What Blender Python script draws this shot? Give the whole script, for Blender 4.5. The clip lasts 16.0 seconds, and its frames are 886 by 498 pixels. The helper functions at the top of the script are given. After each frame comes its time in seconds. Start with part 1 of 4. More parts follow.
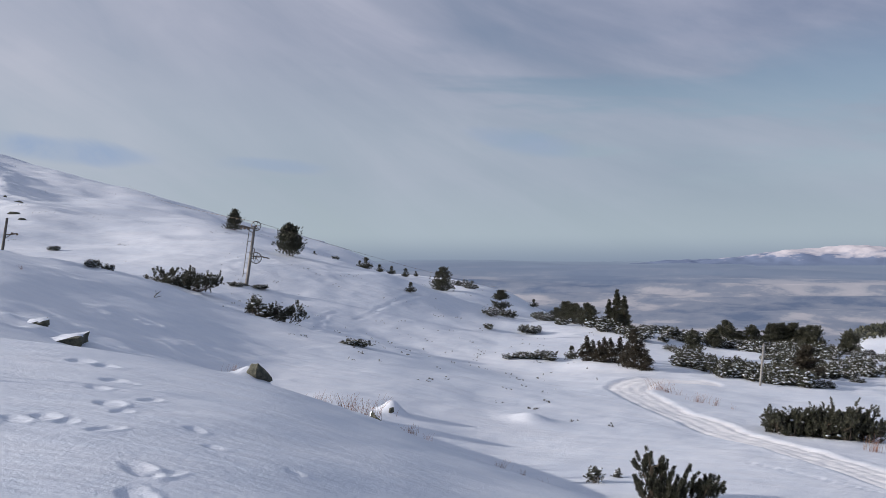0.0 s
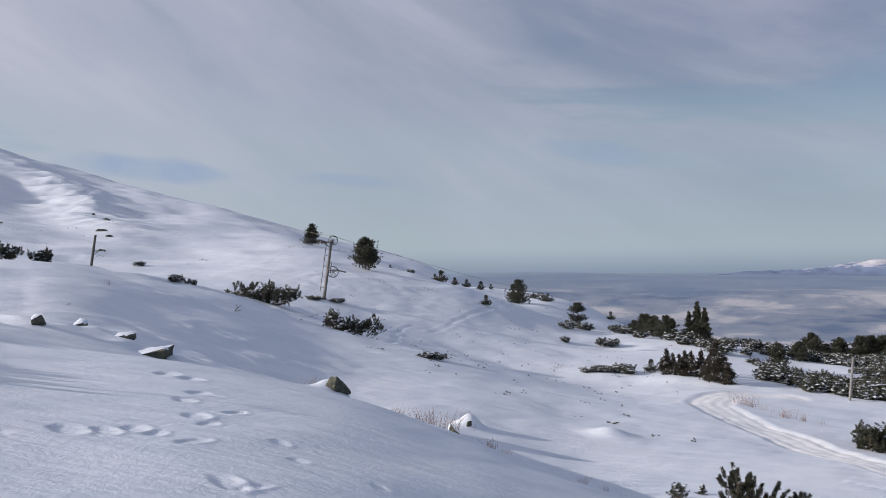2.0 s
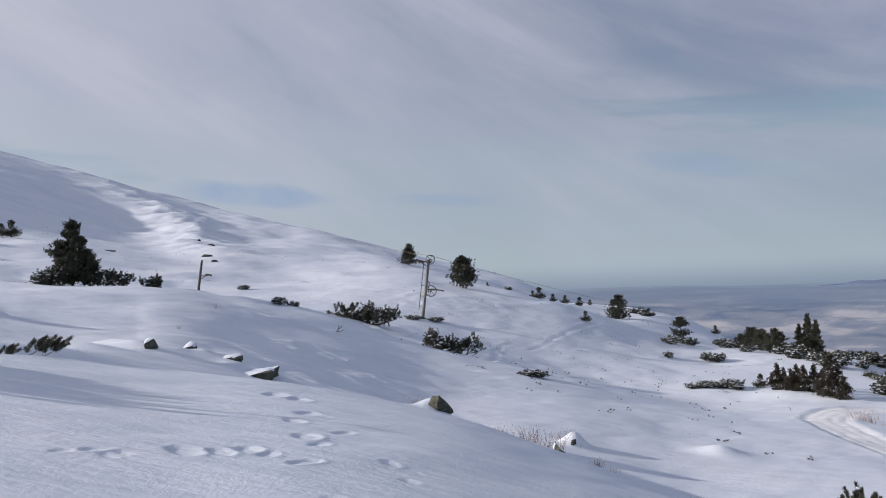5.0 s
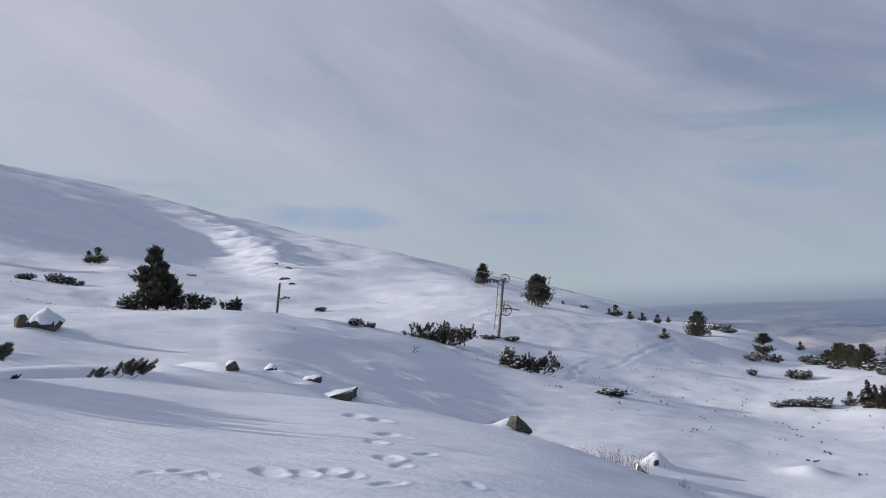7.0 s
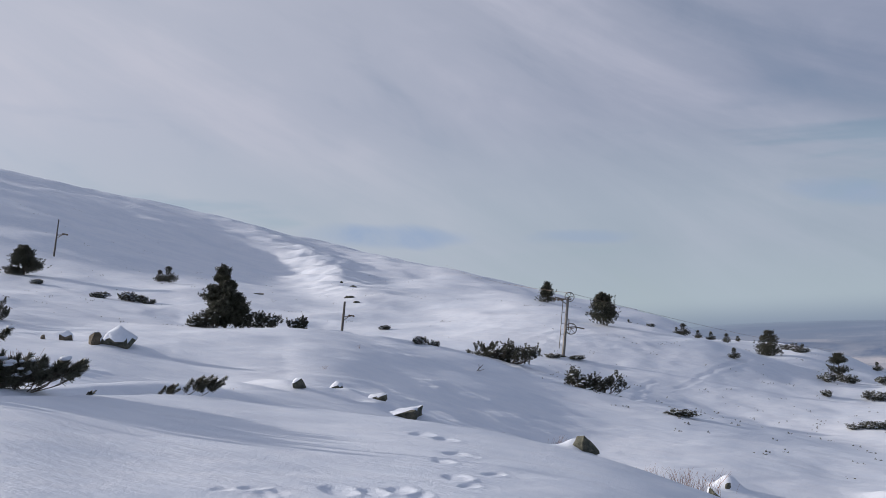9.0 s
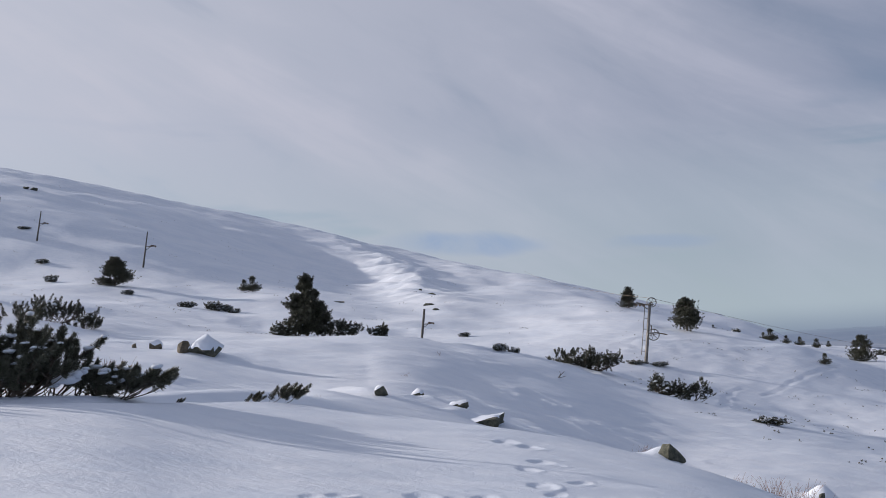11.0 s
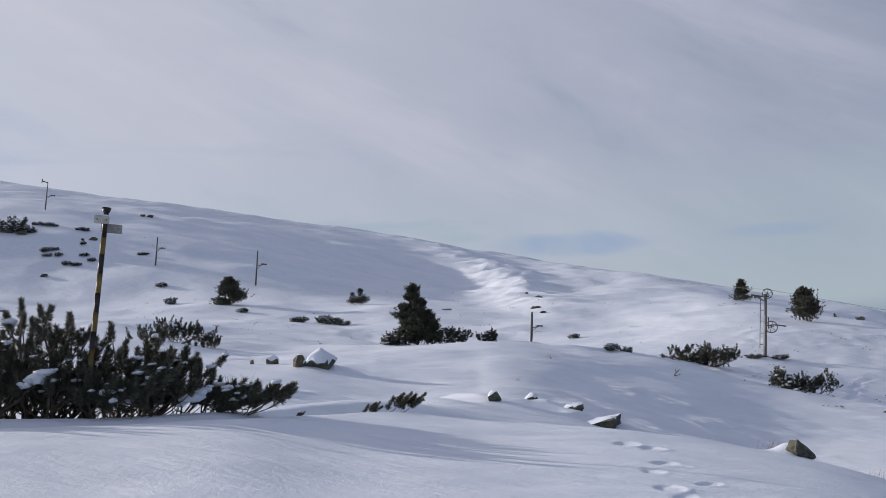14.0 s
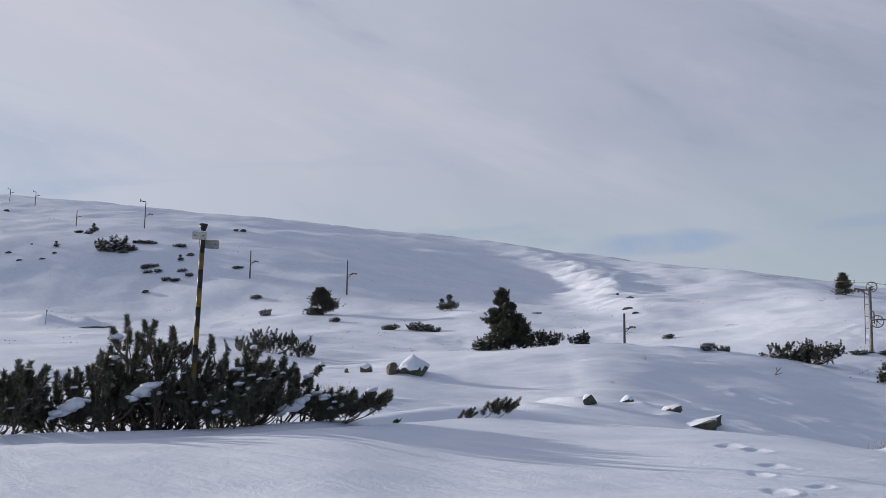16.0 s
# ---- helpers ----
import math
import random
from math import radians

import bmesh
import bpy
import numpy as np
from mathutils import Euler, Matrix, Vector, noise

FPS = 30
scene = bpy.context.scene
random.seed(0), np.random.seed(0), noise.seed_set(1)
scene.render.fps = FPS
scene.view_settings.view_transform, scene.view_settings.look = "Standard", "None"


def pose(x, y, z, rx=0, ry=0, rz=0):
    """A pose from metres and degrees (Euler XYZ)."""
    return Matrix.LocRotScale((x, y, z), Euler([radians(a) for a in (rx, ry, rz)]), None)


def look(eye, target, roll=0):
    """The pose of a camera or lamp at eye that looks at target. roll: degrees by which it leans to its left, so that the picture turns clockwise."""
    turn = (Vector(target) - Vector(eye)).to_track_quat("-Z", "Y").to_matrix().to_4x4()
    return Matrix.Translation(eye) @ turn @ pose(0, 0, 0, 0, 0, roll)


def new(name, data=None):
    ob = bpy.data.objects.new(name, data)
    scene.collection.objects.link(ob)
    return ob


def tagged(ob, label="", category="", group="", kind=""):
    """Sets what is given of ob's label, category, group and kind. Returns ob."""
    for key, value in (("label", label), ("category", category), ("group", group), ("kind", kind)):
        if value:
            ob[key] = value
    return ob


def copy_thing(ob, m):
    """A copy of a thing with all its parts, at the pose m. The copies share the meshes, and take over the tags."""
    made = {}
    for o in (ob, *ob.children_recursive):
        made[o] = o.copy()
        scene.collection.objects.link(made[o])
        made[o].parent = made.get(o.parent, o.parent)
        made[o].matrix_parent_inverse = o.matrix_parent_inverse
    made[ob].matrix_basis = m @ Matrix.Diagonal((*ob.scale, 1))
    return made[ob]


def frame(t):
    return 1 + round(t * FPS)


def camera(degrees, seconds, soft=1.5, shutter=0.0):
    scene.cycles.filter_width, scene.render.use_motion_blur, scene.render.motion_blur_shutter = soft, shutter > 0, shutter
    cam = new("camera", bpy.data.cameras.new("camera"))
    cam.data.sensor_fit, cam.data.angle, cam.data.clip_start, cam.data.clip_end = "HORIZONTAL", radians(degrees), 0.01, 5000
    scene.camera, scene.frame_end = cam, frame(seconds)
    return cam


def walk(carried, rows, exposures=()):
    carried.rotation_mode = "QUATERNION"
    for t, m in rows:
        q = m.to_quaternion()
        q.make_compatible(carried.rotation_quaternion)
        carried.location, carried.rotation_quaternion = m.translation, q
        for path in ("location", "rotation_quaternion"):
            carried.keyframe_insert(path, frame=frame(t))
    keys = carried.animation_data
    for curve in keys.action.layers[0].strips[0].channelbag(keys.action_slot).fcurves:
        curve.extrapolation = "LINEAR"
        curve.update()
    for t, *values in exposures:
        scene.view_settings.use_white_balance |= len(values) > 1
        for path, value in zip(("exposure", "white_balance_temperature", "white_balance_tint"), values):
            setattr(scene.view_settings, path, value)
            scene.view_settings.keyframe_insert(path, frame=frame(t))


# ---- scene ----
cam = camera(51.70, 16.0, soft=0.85)
PATH = [  # seconds, x, y, z, pitch, roll, yaw
    (0.0, 0.000, 0.000, 0.000, -0.15, -0.00, 0.00),
    (0.5, -0.021, 0.026, -0.003, 0.02, 0.17, 1.31),
    (1.0, -0.042, 0.051, -0.005, 0.37, 0.13, 2.72),
    (1.5, -0.063, 0.075, -0.007, 0.59, 0.24, 3.78),
    (2.0, -0.083, 0.098, -0.009, 0.68, 0.47, 4.66),
    (2.5, -0.104, 0.120, -0.011, 0.93, 0.77, 5.79),
    (3.0, -0.123, 0.142, -0.013, 1.18, 0.76, 6.88),
    (5.5, -0.218, 0.235, -0.019, 2.35, 2.14, 11.65),
    (6.0, -0.237, 0.251, -0.020, 2.93, 2.25, 12.73),
    (6.5, -0.254, 0.266, -0.020, 3.24, 2.24, 14.12),
    (7.0, -0.272, 0.280, -0.020, 3.33, 2.69, 15.35),
    (7.5, -0.289, 0.294, -0.021, 3.54, 2.52, 16.37),
    (8.0, -0.306, 0.306, -0.020, 3.80, 2.52, 17.07),
    (8.5, -0.323, 0.317, -0.020, 4.14, 2.76, 18.27),
    (9.0, -0.339, 0.328, -0.020, 4.66, 2.62, 19.32),
    (11.5, -0.417, 0.367, -0.015, 5.45, 3.42, 25.56),
    (12.0, -0.432, 0.373, -0.014, 5.58, 3.82, 26.67),
    (12.5, -0.446, 0.377, -0.012, 5.63, 3.98, 27.35),
    (13.0, -0.460, 0.380, -0.010, 5.85, 4.97, 28.53),
    (13.5, -0.474, 0.383, -0.008, 5.98, 5.06, 29.69),
    (14.0, -0.488, 0.384, -0.006, 6.15, 5.62, 31.04),
    (14.5, -0.501, 0.385, -0.003, 6.30, 6.00, 32.27),
    (15.0, -0.514, 0.385, -0.001, 6.58, 6.35, 33.53),
    (15.5, -0.527, 0.384, 0.002, 6.84, 6.71, 34.98),
    (16.0, -0.539, 0.382, 0.005, 7.09, 7.01, 36.74),
]
walk(cam, [(t, pose(x, y, z, 90 + pitch, roll, yaw)) for t, x, y, z, pitch, roll, yaw in PATH])

# ---- sky and sun ----
SUN_AZ, SUN_UP = 99.0, 19.3  # degrees left of ahead, and over the horizon
sun_way = Vector((-math.sin(radians(SUN_AZ)) * math.cos(radians(SUN_UP)),
                  math.cos(radians(SUN_AZ)) * math.cos(radians(SUN_UP)), math.sin(radians(SUN_UP))))
sun = new("sun", bpy.data.lights.new("sun", "SUN"))
sun.data.energy, sun.data.angle, sun.data.color = 4.7, radians(0.7), (1.0, 0.90, 0.815)
sun.matrix_basis = look(sun_way * 50, (0, 0, 0))


class Nodes:
    """Short hand for node trees."""
    def __init__(self, tree):
        self.tree = tree
        tree.nodes.clear()

    def add(self, kind, **values):
        n = self.tree.nodes.new(kind)
        for key, value in values.items():
            if key in n.inputs:
                n.inputs[key].default_value = value
        return n

    def link(self, a, b):
        self.tree.links.new(a, b)

    def math(self, op, a, b=0.0, clamp=False):
        n = self.tree.nodes.new("ShaderNodeMath")
        n.operation, n.use_clamp = op, clamp
        for i, v in enumerate((a, b)):
            if isinstance(v, (int, float)):
                n.inputs[i].default_value = v
            else:
                self.link(v, n.inputs[i])
        return n.outputs[0]

    def ramp(self, fac, stops, smooth=True):
        n = self.tree.nodes.new("ShaderNodeValToRGB")
        n.color_ramp.interpolation = "EASE" if smooth else "LINEAR"
        els = n.color_ramp.elements
        while len(els) < len(stops):
            els.new(0.5)
        for e, (p, c) in zip(els, stops):
            e.position = p
            e.color = (c, c, c, 1) if isinstance(c, (int, float)) else (*c, 1)
        self.link(fac, n.inputs[0])
        return n.outputs[0]

    def mix(self, fac, a, b, blend="MIX"):
        n = self.tree.nodes.new("ShaderNodeMix")
        n.data_type, n.blend_type = "RGBA", blend
        for i, v in ((0, fac), (6, a), (7, b)):
            if isinstance(v, (int, float)):
                n.inputs[i].default_value = v
            elif isinstance(v, tuple):
                n.inputs[i].default_value = (*v, 1)
            else:
                self.link(v, n.inputs[i])
        return n.outputs[2]

    def noise(self, vec, scale, detail=4.0, rough=0.55, distort=0.0):
        n = self.add("ShaderNodeTexNoise", Scale=scale, Detail=detail, Roughness=rough, Distortion=distort)
        if vec is not None:
            self.link(vec, n.inputs["Vector"])
        return n.outputs["Fac"]

    def mapped(self, vec, scale=(1, 1, 1), turn=(0, 0, 0), move=(0, 0, 0)):
        n = self.add("ShaderNodeMapping", Scale=scale, Location=move)
        n.inputs["Rotation"].default_value = [radians(a) for a in turn]
        self.link(vec, n.inputs["Vector"])
        return n.outputs[0]


world = bpy.data.worlds.new("sky")
scene.world = world
world.use_nodes = True
W = Nodes(world.node_tree)
direction = W.add("ShaderNodeTexCoord").outputs["Generated"]
parts_of = W.add("ShaderNodeSeparateXYZ")
W.link(direction, parts_of.inputs[0])
height = parts_of.outputs["Z"]
clear = W.add("ShaderNodeTexSky")
clear.sky_type, clear.sun_disc = "NISHITA", False
clear.sun_elevation, clear.sun_rotation = radians(SUN_UP), radians(-SUN_AZ)
clear.altitude, clear.air_density, clear.dust_density, clear.ozone_density = 2000, 1.0, 1.2, 1.5
dimmed = W.mix(1.0, clear.outputs[0], (0.085, 0.085, 0.085), "MULTIPLY")
# a high veil of cloud


def along_way(x, y, z):
    n = W.add("ShaderNodeVectorMath")
    n.operation = "DOT_PRODUCT"
    W.link(direction, n.inputs[0])
    n.inputs[1].default_value = (x, y, z)
    return n.outputs["Value"]


# streaks run down towards the right over the far slope
tilt = radians(27)
right = (math.cos(radians(28)), math.sin(radians(28)))
sheet_node = W.add("ShaderNodeCombineXYZ")
W.link(along_way(right[0] * math.cos(tilt), right[1] * math.cos(tilt), -math.sin(tilt)), sheet_node.inputs[0])
W.link(along_way(right[0] * math.sin(tilt), right[1] * math.sin(tilt), math.cos(tilt)), sheet_node.inputs[1])
W.link(along_way(-right[1], right[0], 0.0), sheet_node.inputs[2])
sheet = sheet_node.outputs[0]
broad = W.noise(W.mapped(sheet, (1.5, 3.2, 1.0), (0, 0, 0), (6.4, 2.9, 0)), 1.0, 3.0, 0.5, 0.5)
streak = W.noise(W.mapped(sheet, (1.6, 8.5, 1.0), (0, 0, 0), (0.4, 5.2, 0)), 1.0, 6.0, 0.55, 0.7)
fine = W.noise(W.mapped(sheet, (6.0, 14.0, 3.0)), 1.6, 8.0, 0.62, 0.5)
veil = W.math("ADD", W.math("MULTIPLY", broad, 0.5), W.math("ADD", W.math("MULTIPLY", streak, 0.38), W.math("MULTIPLY", fine, 0.12)))
cover = W.ramp(veil, [(0.36, 0.55), (0.48, 0.85), (0.60, 1.0)])
# long clear gaps low over the ridge
gap = W.noise(W.mapped(direction, (2.6, 2.6, 17.0), (0, 0, 0), (0.7, 0.2, 0.45)), 1.0, 4.0, 0.5, 0.3)
gap = W.math("MULTIPLY", W.ramp(gap, [(0.50, 0.0), (0.64, 1.0)]), W.ramp(height, [(0.05, 0.0), (0.11, 1.0), (0.17, 1.0), (0.25, 0.0)]))
cover = W.math("SUBTRACT", cover, W.math("MULTIPLY", gap, 0.6), True)
# thinned overhead, out of view, to lessen the fill light
cover = W.math("MULTIPLY", cover, W.ramp(height, [(0.44, 1.0), (0.8, 0.7)]))
# the veil is brighter towards the sun
toward = W.add("ShaderNodeVectorMath")
toward.operation = "DOT_PRODUCT"
W.link(direction, toward.inputs[0])
toward.inputs[1].default_value = sun_way
near_sun = W.math("MULTIPLY", W.math("ADD", toward.outputs["Value"], 0.35), 0.75, True)
veil_colour = W.mix(near_sun, (0.195, 0.235, 0.355), (0.67, 0.68, 0.76))
veil_colour = W.mix(W.ramp(veil, [(0.41, 0.0), (0.62, 0.9)]), veil_colour, W.mix(near_sun, (0.385, 0.41, 0.53), (0.58, 0.585, 0.67)))
over = W.mix(cover, dimmed, veil_colour)
# haze low over the horizon
haze = W.ramp(height, [(0.0, 1.0), (0.09, 0.55), (0.24, 0.0)])
over = W.mix(W.math("MULTIPLY", haze, 0.8), over, (0.40, 0.485, 0.545))
# clear blue patches low over the ridge
for az, up, wide, tall, slant, much in ((22.6, 5.6, 6.0, 1.0, -0.06, 0.62), (-5.1, 6.7, 4.2, 0.9, -0.16, 0.5), (10.5, 4.9, 4.0, 0.6, -0.03, 0.3)):
    a, e = radians(az), radians(up)
    across = along_way(math.cos(a), math.sin(a), 0.0)
    lift = W.math("SUBTRACT", W.math("SUBTRACT", height, math.sin(e)), W.math("MULTIPLY", across, slant))
    lift = W.math("ADD", lift, W.math("MULTIPLY", W.math("SUBTRACT", streak, 0.5), 0.05))
    far = W.math("ADD", W.math("POWER", W.math("ABSOLUTE", W.math("DIVIDE", across, radians(wide))), 2.0), W.math("POWER", W.math("ABSOLUTE", W.math("DIVIDE", lift, radians(tall))), 2.0))
    ahead = W.ramp(along_way(-math.sin(a), math.cos(a), 0.0), [(0.5, 0.0), (0.6, 1.0)])
    patch = W.math("MULTIPLY", W.math("MULTIPLY", ahead, W.ramp(far, [(0.0, 1.0), (1.0, 0.0)])), W.ramp(fine, [(0.35, 0.5), (0.6, 1.0)]))
    over = W.mix(W.math("MULTIPLY", patch, much), over, (0.235, 0.345, 0.555))
low = W.ramp(W.math("ADD", height, 0.05), [(0.026, 1.0), (0.066, 0.0)])
over = W.mix(W.math("MULTIPLY", low, 0.85), over, (0.20, 0.255, 0.36))
back = W.add("ShaderNodeBackground", Strength=1.0)
W.link(over, back.inputs["Color"])
W.link(back.outputs[0], W.add("ShaderNodeOutputWorld").inputs["Surface"])


# ---- materials ----
def material(name):
    m = bpy.data.materials.new(name)
    m.use_nodes = True
    n = Nodes(m.node_tree)
    n.body = n.add("ShaderNodeBsdfPrincipled")
    n.out = n.add("ShaderNodeOutputMaterial")
    n.link(n.body.outputs[0], n.out.inputs["Surface"])
    n.place = n.add("ShaderNodeTexCoord").outputs["Object"]
    return m, n


def rough_surface(name, dark, light, scale, roughness=0.8, bump=0.3, bump_scale=None, metallic=0.0, depth=0.02):
    """Two-tone mottled surface with fine relief."""
    m, n = material(name)
    big, small = n.noise(n.place, scale, 5.0), n.noise(n.place, scale * 7, 4.0)
    f = n.math("ADD", n.math("MULTIPLY", big, 0.65), n.math("MULTIPLY", small, 0.35))
    n.link(n.ramp(f, [(0.36, dark), (0.64, light)]), n.body.inputs["Base Color"])
    n.body.inputs["Roughness"].default_value, n.body.inputs["Metallic"].default_value = roughness, metallic
    b = n.add("ShaderNodeBump", Strength=bump, Distance=depth)
    n.link(n.noise(n.place, bump_scale or scale * 5, 6.0), b.inputs["Height"])
    n.link(b.outputs[0], n.body.inputs["Normal"])
    return m


def snow_material(name, packed=False):
    m, n = material(name)
    n.place = n.add("ShaderNodeNewGeometry").outputs["Position"]
    wide, mid = n.noise(n.place, 0.09, 4.0), n.noise(n.place, 1.1, 4.0)
    tone = n.math("ADD", n.math("MULTIPLY", wide, 0.6), n.math("MULTIPLY", mid, 0.4))
    base = n.ramp(tone, [(0.35, (0.665, 0.725, 0.825)), (0.65, (0.765, 0.805, 0.88))])
    if packed:
        mask = n.add("ShaderNodeAttribute")
        mask.attribute_name = "packed"
        base = n.mix(mask.outputs["Fac"], base, (0.88, 0.885, 0.91))
    n.link(base, n.body.inputs["Base Color"])
    n.body.inputs["Roughness"].default_value = 0.55
    n.body.inputs["Specular IOR Level"].default_value = 0.3
    ripple = n.noise(n.mapped(n.place, (1.0, 1.4, 1.0), (0, 0, 20)), 1.5, 7.0, 0.62, 0.1)
    grain = n.noise(n.place, 38.0, 4.0, 0.7)
    drift = n.noise(n.mapped(n.place, (1.0, 2.6, 1.0), (0, 0, 35)), 0.34, 4.0, 0.55, 0.1)
    b0 = n.add("ShaderNodeBump", Strength=0.22, Distance=0.45)
    n.link(drift, b0.inputs["Height"])
    b1 = n.add("ShaderNodeBump", Strength=0.13, Distance=0.10)
    n.link(ripple, b1.inputs["Height"])
    n.link(b0.outputs[0], b1.inputs["Normal"])
    crust = n.add("ShaderNodeBump", Strength=0.5, Distance=0.03)
    n.link(n.noise(n.place, 9.0, 5.0, 0.68, 0.0), crust.inputs["Height"])
    n.link(b1.outputs[0], crust.inputs["Normal"])
    b2 = n.add("ShaderNodeBump", Strength=0.4, Distance=0.012)
    n.link(grain, b2.inputs["Height"])
    n.link(crust.outputs[0], b2.inputs["Normal"])
    n.link(b2.outputs[0], n.body.inputs["Normal"])
    return m


def needle_material(name, dark, light):
    m, n = material(name)
    pick = n.add("ShaderNodeNewGeometry").outputs["Random Per Island"]
    patch = n.noise(n.place, 1.6, 3.0)
    f = n.math("ADD", n.math("MULTIPLY", pick, 0.45), n.math("MULTIPLY", patch, 0.55))
    n.link(n.ramp(f, [(0.25, dark), (0.75, light)]), n.body.inputs["Base Color"])
    n.body.inputs["Roughness"].default_value = 0.42
    n.body.inputs["Specular IOR Level"].default_value = 0.5
    return m


SNOW = snow_material("wind_packed_snow", True)
SNOW_PAD = snow_material("fresh_snow")
NEEDLES = needle_material("dark_pine_needles", (0.020, 0.024, 0.016), (0.085, 0.086, 0.056))
# lighter copy of the pine needles: the sunlit look is in the colour
NEEDLES_LIT = needle_material("lit_tone_pine_needles", (0.046, 0.052, 0.034), (0.135, 0.135, 0.098))
NEEDLES_BROWN = needle_material("brownish_spruce_needles", (0.018, 0.016, 0.011), (0.058, 0.047, 0.030))
BARK = rough_surface("grey_brown_bark", (0.05, 0.038, 0.028), (0.14, 0.11, 0.085), 9.0, 0.9, 0.6)
ROCK = rough_surface("lichen_grey_rock", (0.03, 0.035, 0.025), (0.12, 0.12, 0.09), 4.0, 0.85, 0.7, depth=0.06)
ROCK_BROWN = rough_surface("brown_grey_rock", (0.05, 0.042, 0.03), (0.15, 0.125, 0.09), 3.0, 0.85, 0.7, depth=0.06)
STEEL = rough_surface("weathered_galvanised_steel", (0.11, 0.105, 0.10), (0.26, 0.245, 0.225), 4.0, 0.6, 0.2, metallic=0.35)
MAST = rough_surface("dark_weathered_steel", (0.055, 0.05, 0.046), (0.13, 0.12, 0.11), 5.0, 0.75, 0.3, metallic=0.1)
RUST = rough_surface("rusted_steel", (0.09, 0.065, 0.05), (0.22, 0.17, 0.13), 6.0, 0.8, 0.3, metallic=0.2)
PAINT_BLACK = rough_surface("worn_black_paint", (0.006, 0.006, 0.006), (0.018, 0.017, 0.016), 8.0, 0.5, 0.15)
PAINT_YELLOW = rough_surface("worn_ochre_yellow_paint", (0.10, 0.068, 0.014), (0.20, 0.135, 0.035), 7.0, 0.55, 0.2)
BOARD = rough_surface("weathered_cream_board", (0.36, 0.35, 0.31), (0.60, 0.58, 0.52), 6.0, 0.7, 0.2)
BOARD_GREY = rough_surface("weathered_grey_board", (0.20, 0.20, 0.19), (0.36, 0.36, 0.34), 6.0, 0.7, 0.2)
STRAW = rough_surface("dry_red_brown_grass", (0.15, 0.075, 0.055), (0.32, 0.19, 0.14), 9.0, 0.9, 0.1)
WOOD = rough_surface("grey_weathered_wood", (0.16, 0.155, 0.15), (0.30, 0.295, 0.285), 7.0, 0.85, 0.4)


# ---- terrain: a snow slope that rises to the left and falls away to the right ----
def lattice(ix, iy, seed):
    n = (ix.astype(np.int64) * 374761393 + iy.astype(np.int64) * 668265263 + seed * 974634777) & 0xFFFFFFFF
    n = ((n ^ (n >> 13)) * 1274126177) & 0xFFFFFFFF
    n = n ^ (n >> 16)
    return (n & 0xFFFF) / 32767.5 - 1.0


def value_noise(x, y, seed):
    ix, iy = np.floor(x), np.floor(y)
    fx, fy = x - ix, y - iy
    fx, fy = fx * fx * fx * (fx * (fx * 6 - 15) + 10), fy * fy * fy * (fy * (fy * 6 - 15) + 10)
    a, b = lattice(ix, iy, seed), lattice(ix + 1, iy, seed)
    c, d = lattice(ix, iy + 1, seed), lattice(ix + 1, iy + 1, seed)
    return (a * (1 - fx) + b * fx) * (1 - fy) + (c * (1 - fx) + d * fx) * fy


def fractal(x, y, scale, seed, octaves=3):
    total, amp, s = 0.0, 1.0, scale
    for k in range(octaves):
        total = total + amp * value_noise(x / s + 17.3 * k, y / s - 9.1 * k, seed + k)
        amp, s = amp * 0.5, s * 0.5
    return total


BEARING = np.array([-60, -40, -26, -18, -11, -4, 4, 12, 20, 28, 36, 44, 52, 62, 80, 110.0])  # degrees, left of ahead
# lines of the land at each bearing: how far off (metres), and how high over or under the eye (degrees)
CREST_FAR = [6.0, 7.4, 9.0, 10.4, 12.2, 14.6, 17, 18.2, 18.6, 19.6, 19.5, 15.5, 14.7, 14.3, 14.3, 14.3]
CREST_UP = [-21, -20, -18.2, -17.0, -15.6, -13.7, -10.8, -8.0, -6.15, -4.75, -3.35, -2.95, -2.4, -1.45, -0.1, 0.9]
BANK_FAR = [9, 10, 12, 13, 15, 19, 26, 33, 34, 29.5, 24.5, 17.5, 16.5, 16, 16, 16]
BANK_UP = [-19, -18.4, -17.6, -16.8, -15.6, -13.8, -10.8, -8.05, -6.2, -4.65, -2.95, -2.45, -2.0, -1.1, 0, 1]
GULLY_FAR = [20, 22, 24, 25, 27, 30, 34, 39, 40, 37, 34, 24, 22, 22, 22, 22]
GULLY_UP = [-19, -17, -15.6, -15, -14.6, -13.7, -11.1, -8.5, -5.6, -3.6, -3.1, -2.6, -2.1, -1.2, 0, 1]
HUMP_FAR = [40, 40, 42, 44, 46, 50, 56, 62, 64, 64, 60, 52, 50, 50, 50, 50]
HUMP_UP = [-13, -12, -11.8, -11.0, -10.2, -8.9, -6.6, -4.25, -1.65, 0.05, 0.3, 0.3, 1.4, 2.4, 3, 3]
VALE_FAR = [80, 80, 75, 75, 75, 78, 82, 82, 84, 84, 80, 75, 75, 75, 75, 75]
VALE_UP = [-9, -8.5, -8.6, -8.2, -7.5, -7.0, -5.6, -3.6, -1.9, -0.8, 0.3, 1.5, 2.9, 3.9, 5, 4.5]
BENCH_FAR = [130, 130, 125, 125, 125, 120, 118, 112, 115, 122, 140, 150, 165, 180, 190, 190]
BENCH_UP = [-7, -6.5, -6.6, -5.9, -5.0, -4.4, -1.75, -0.45, 0.0, 0.9, 2.5, 3.4, 4.6, 5.9, 6.6, 6.0]
SLOPE_FAR = [260, 260, 240, 240, 220, 175, 175, 165, 200, 240, 245, 232, 238, 262, 330, 400]
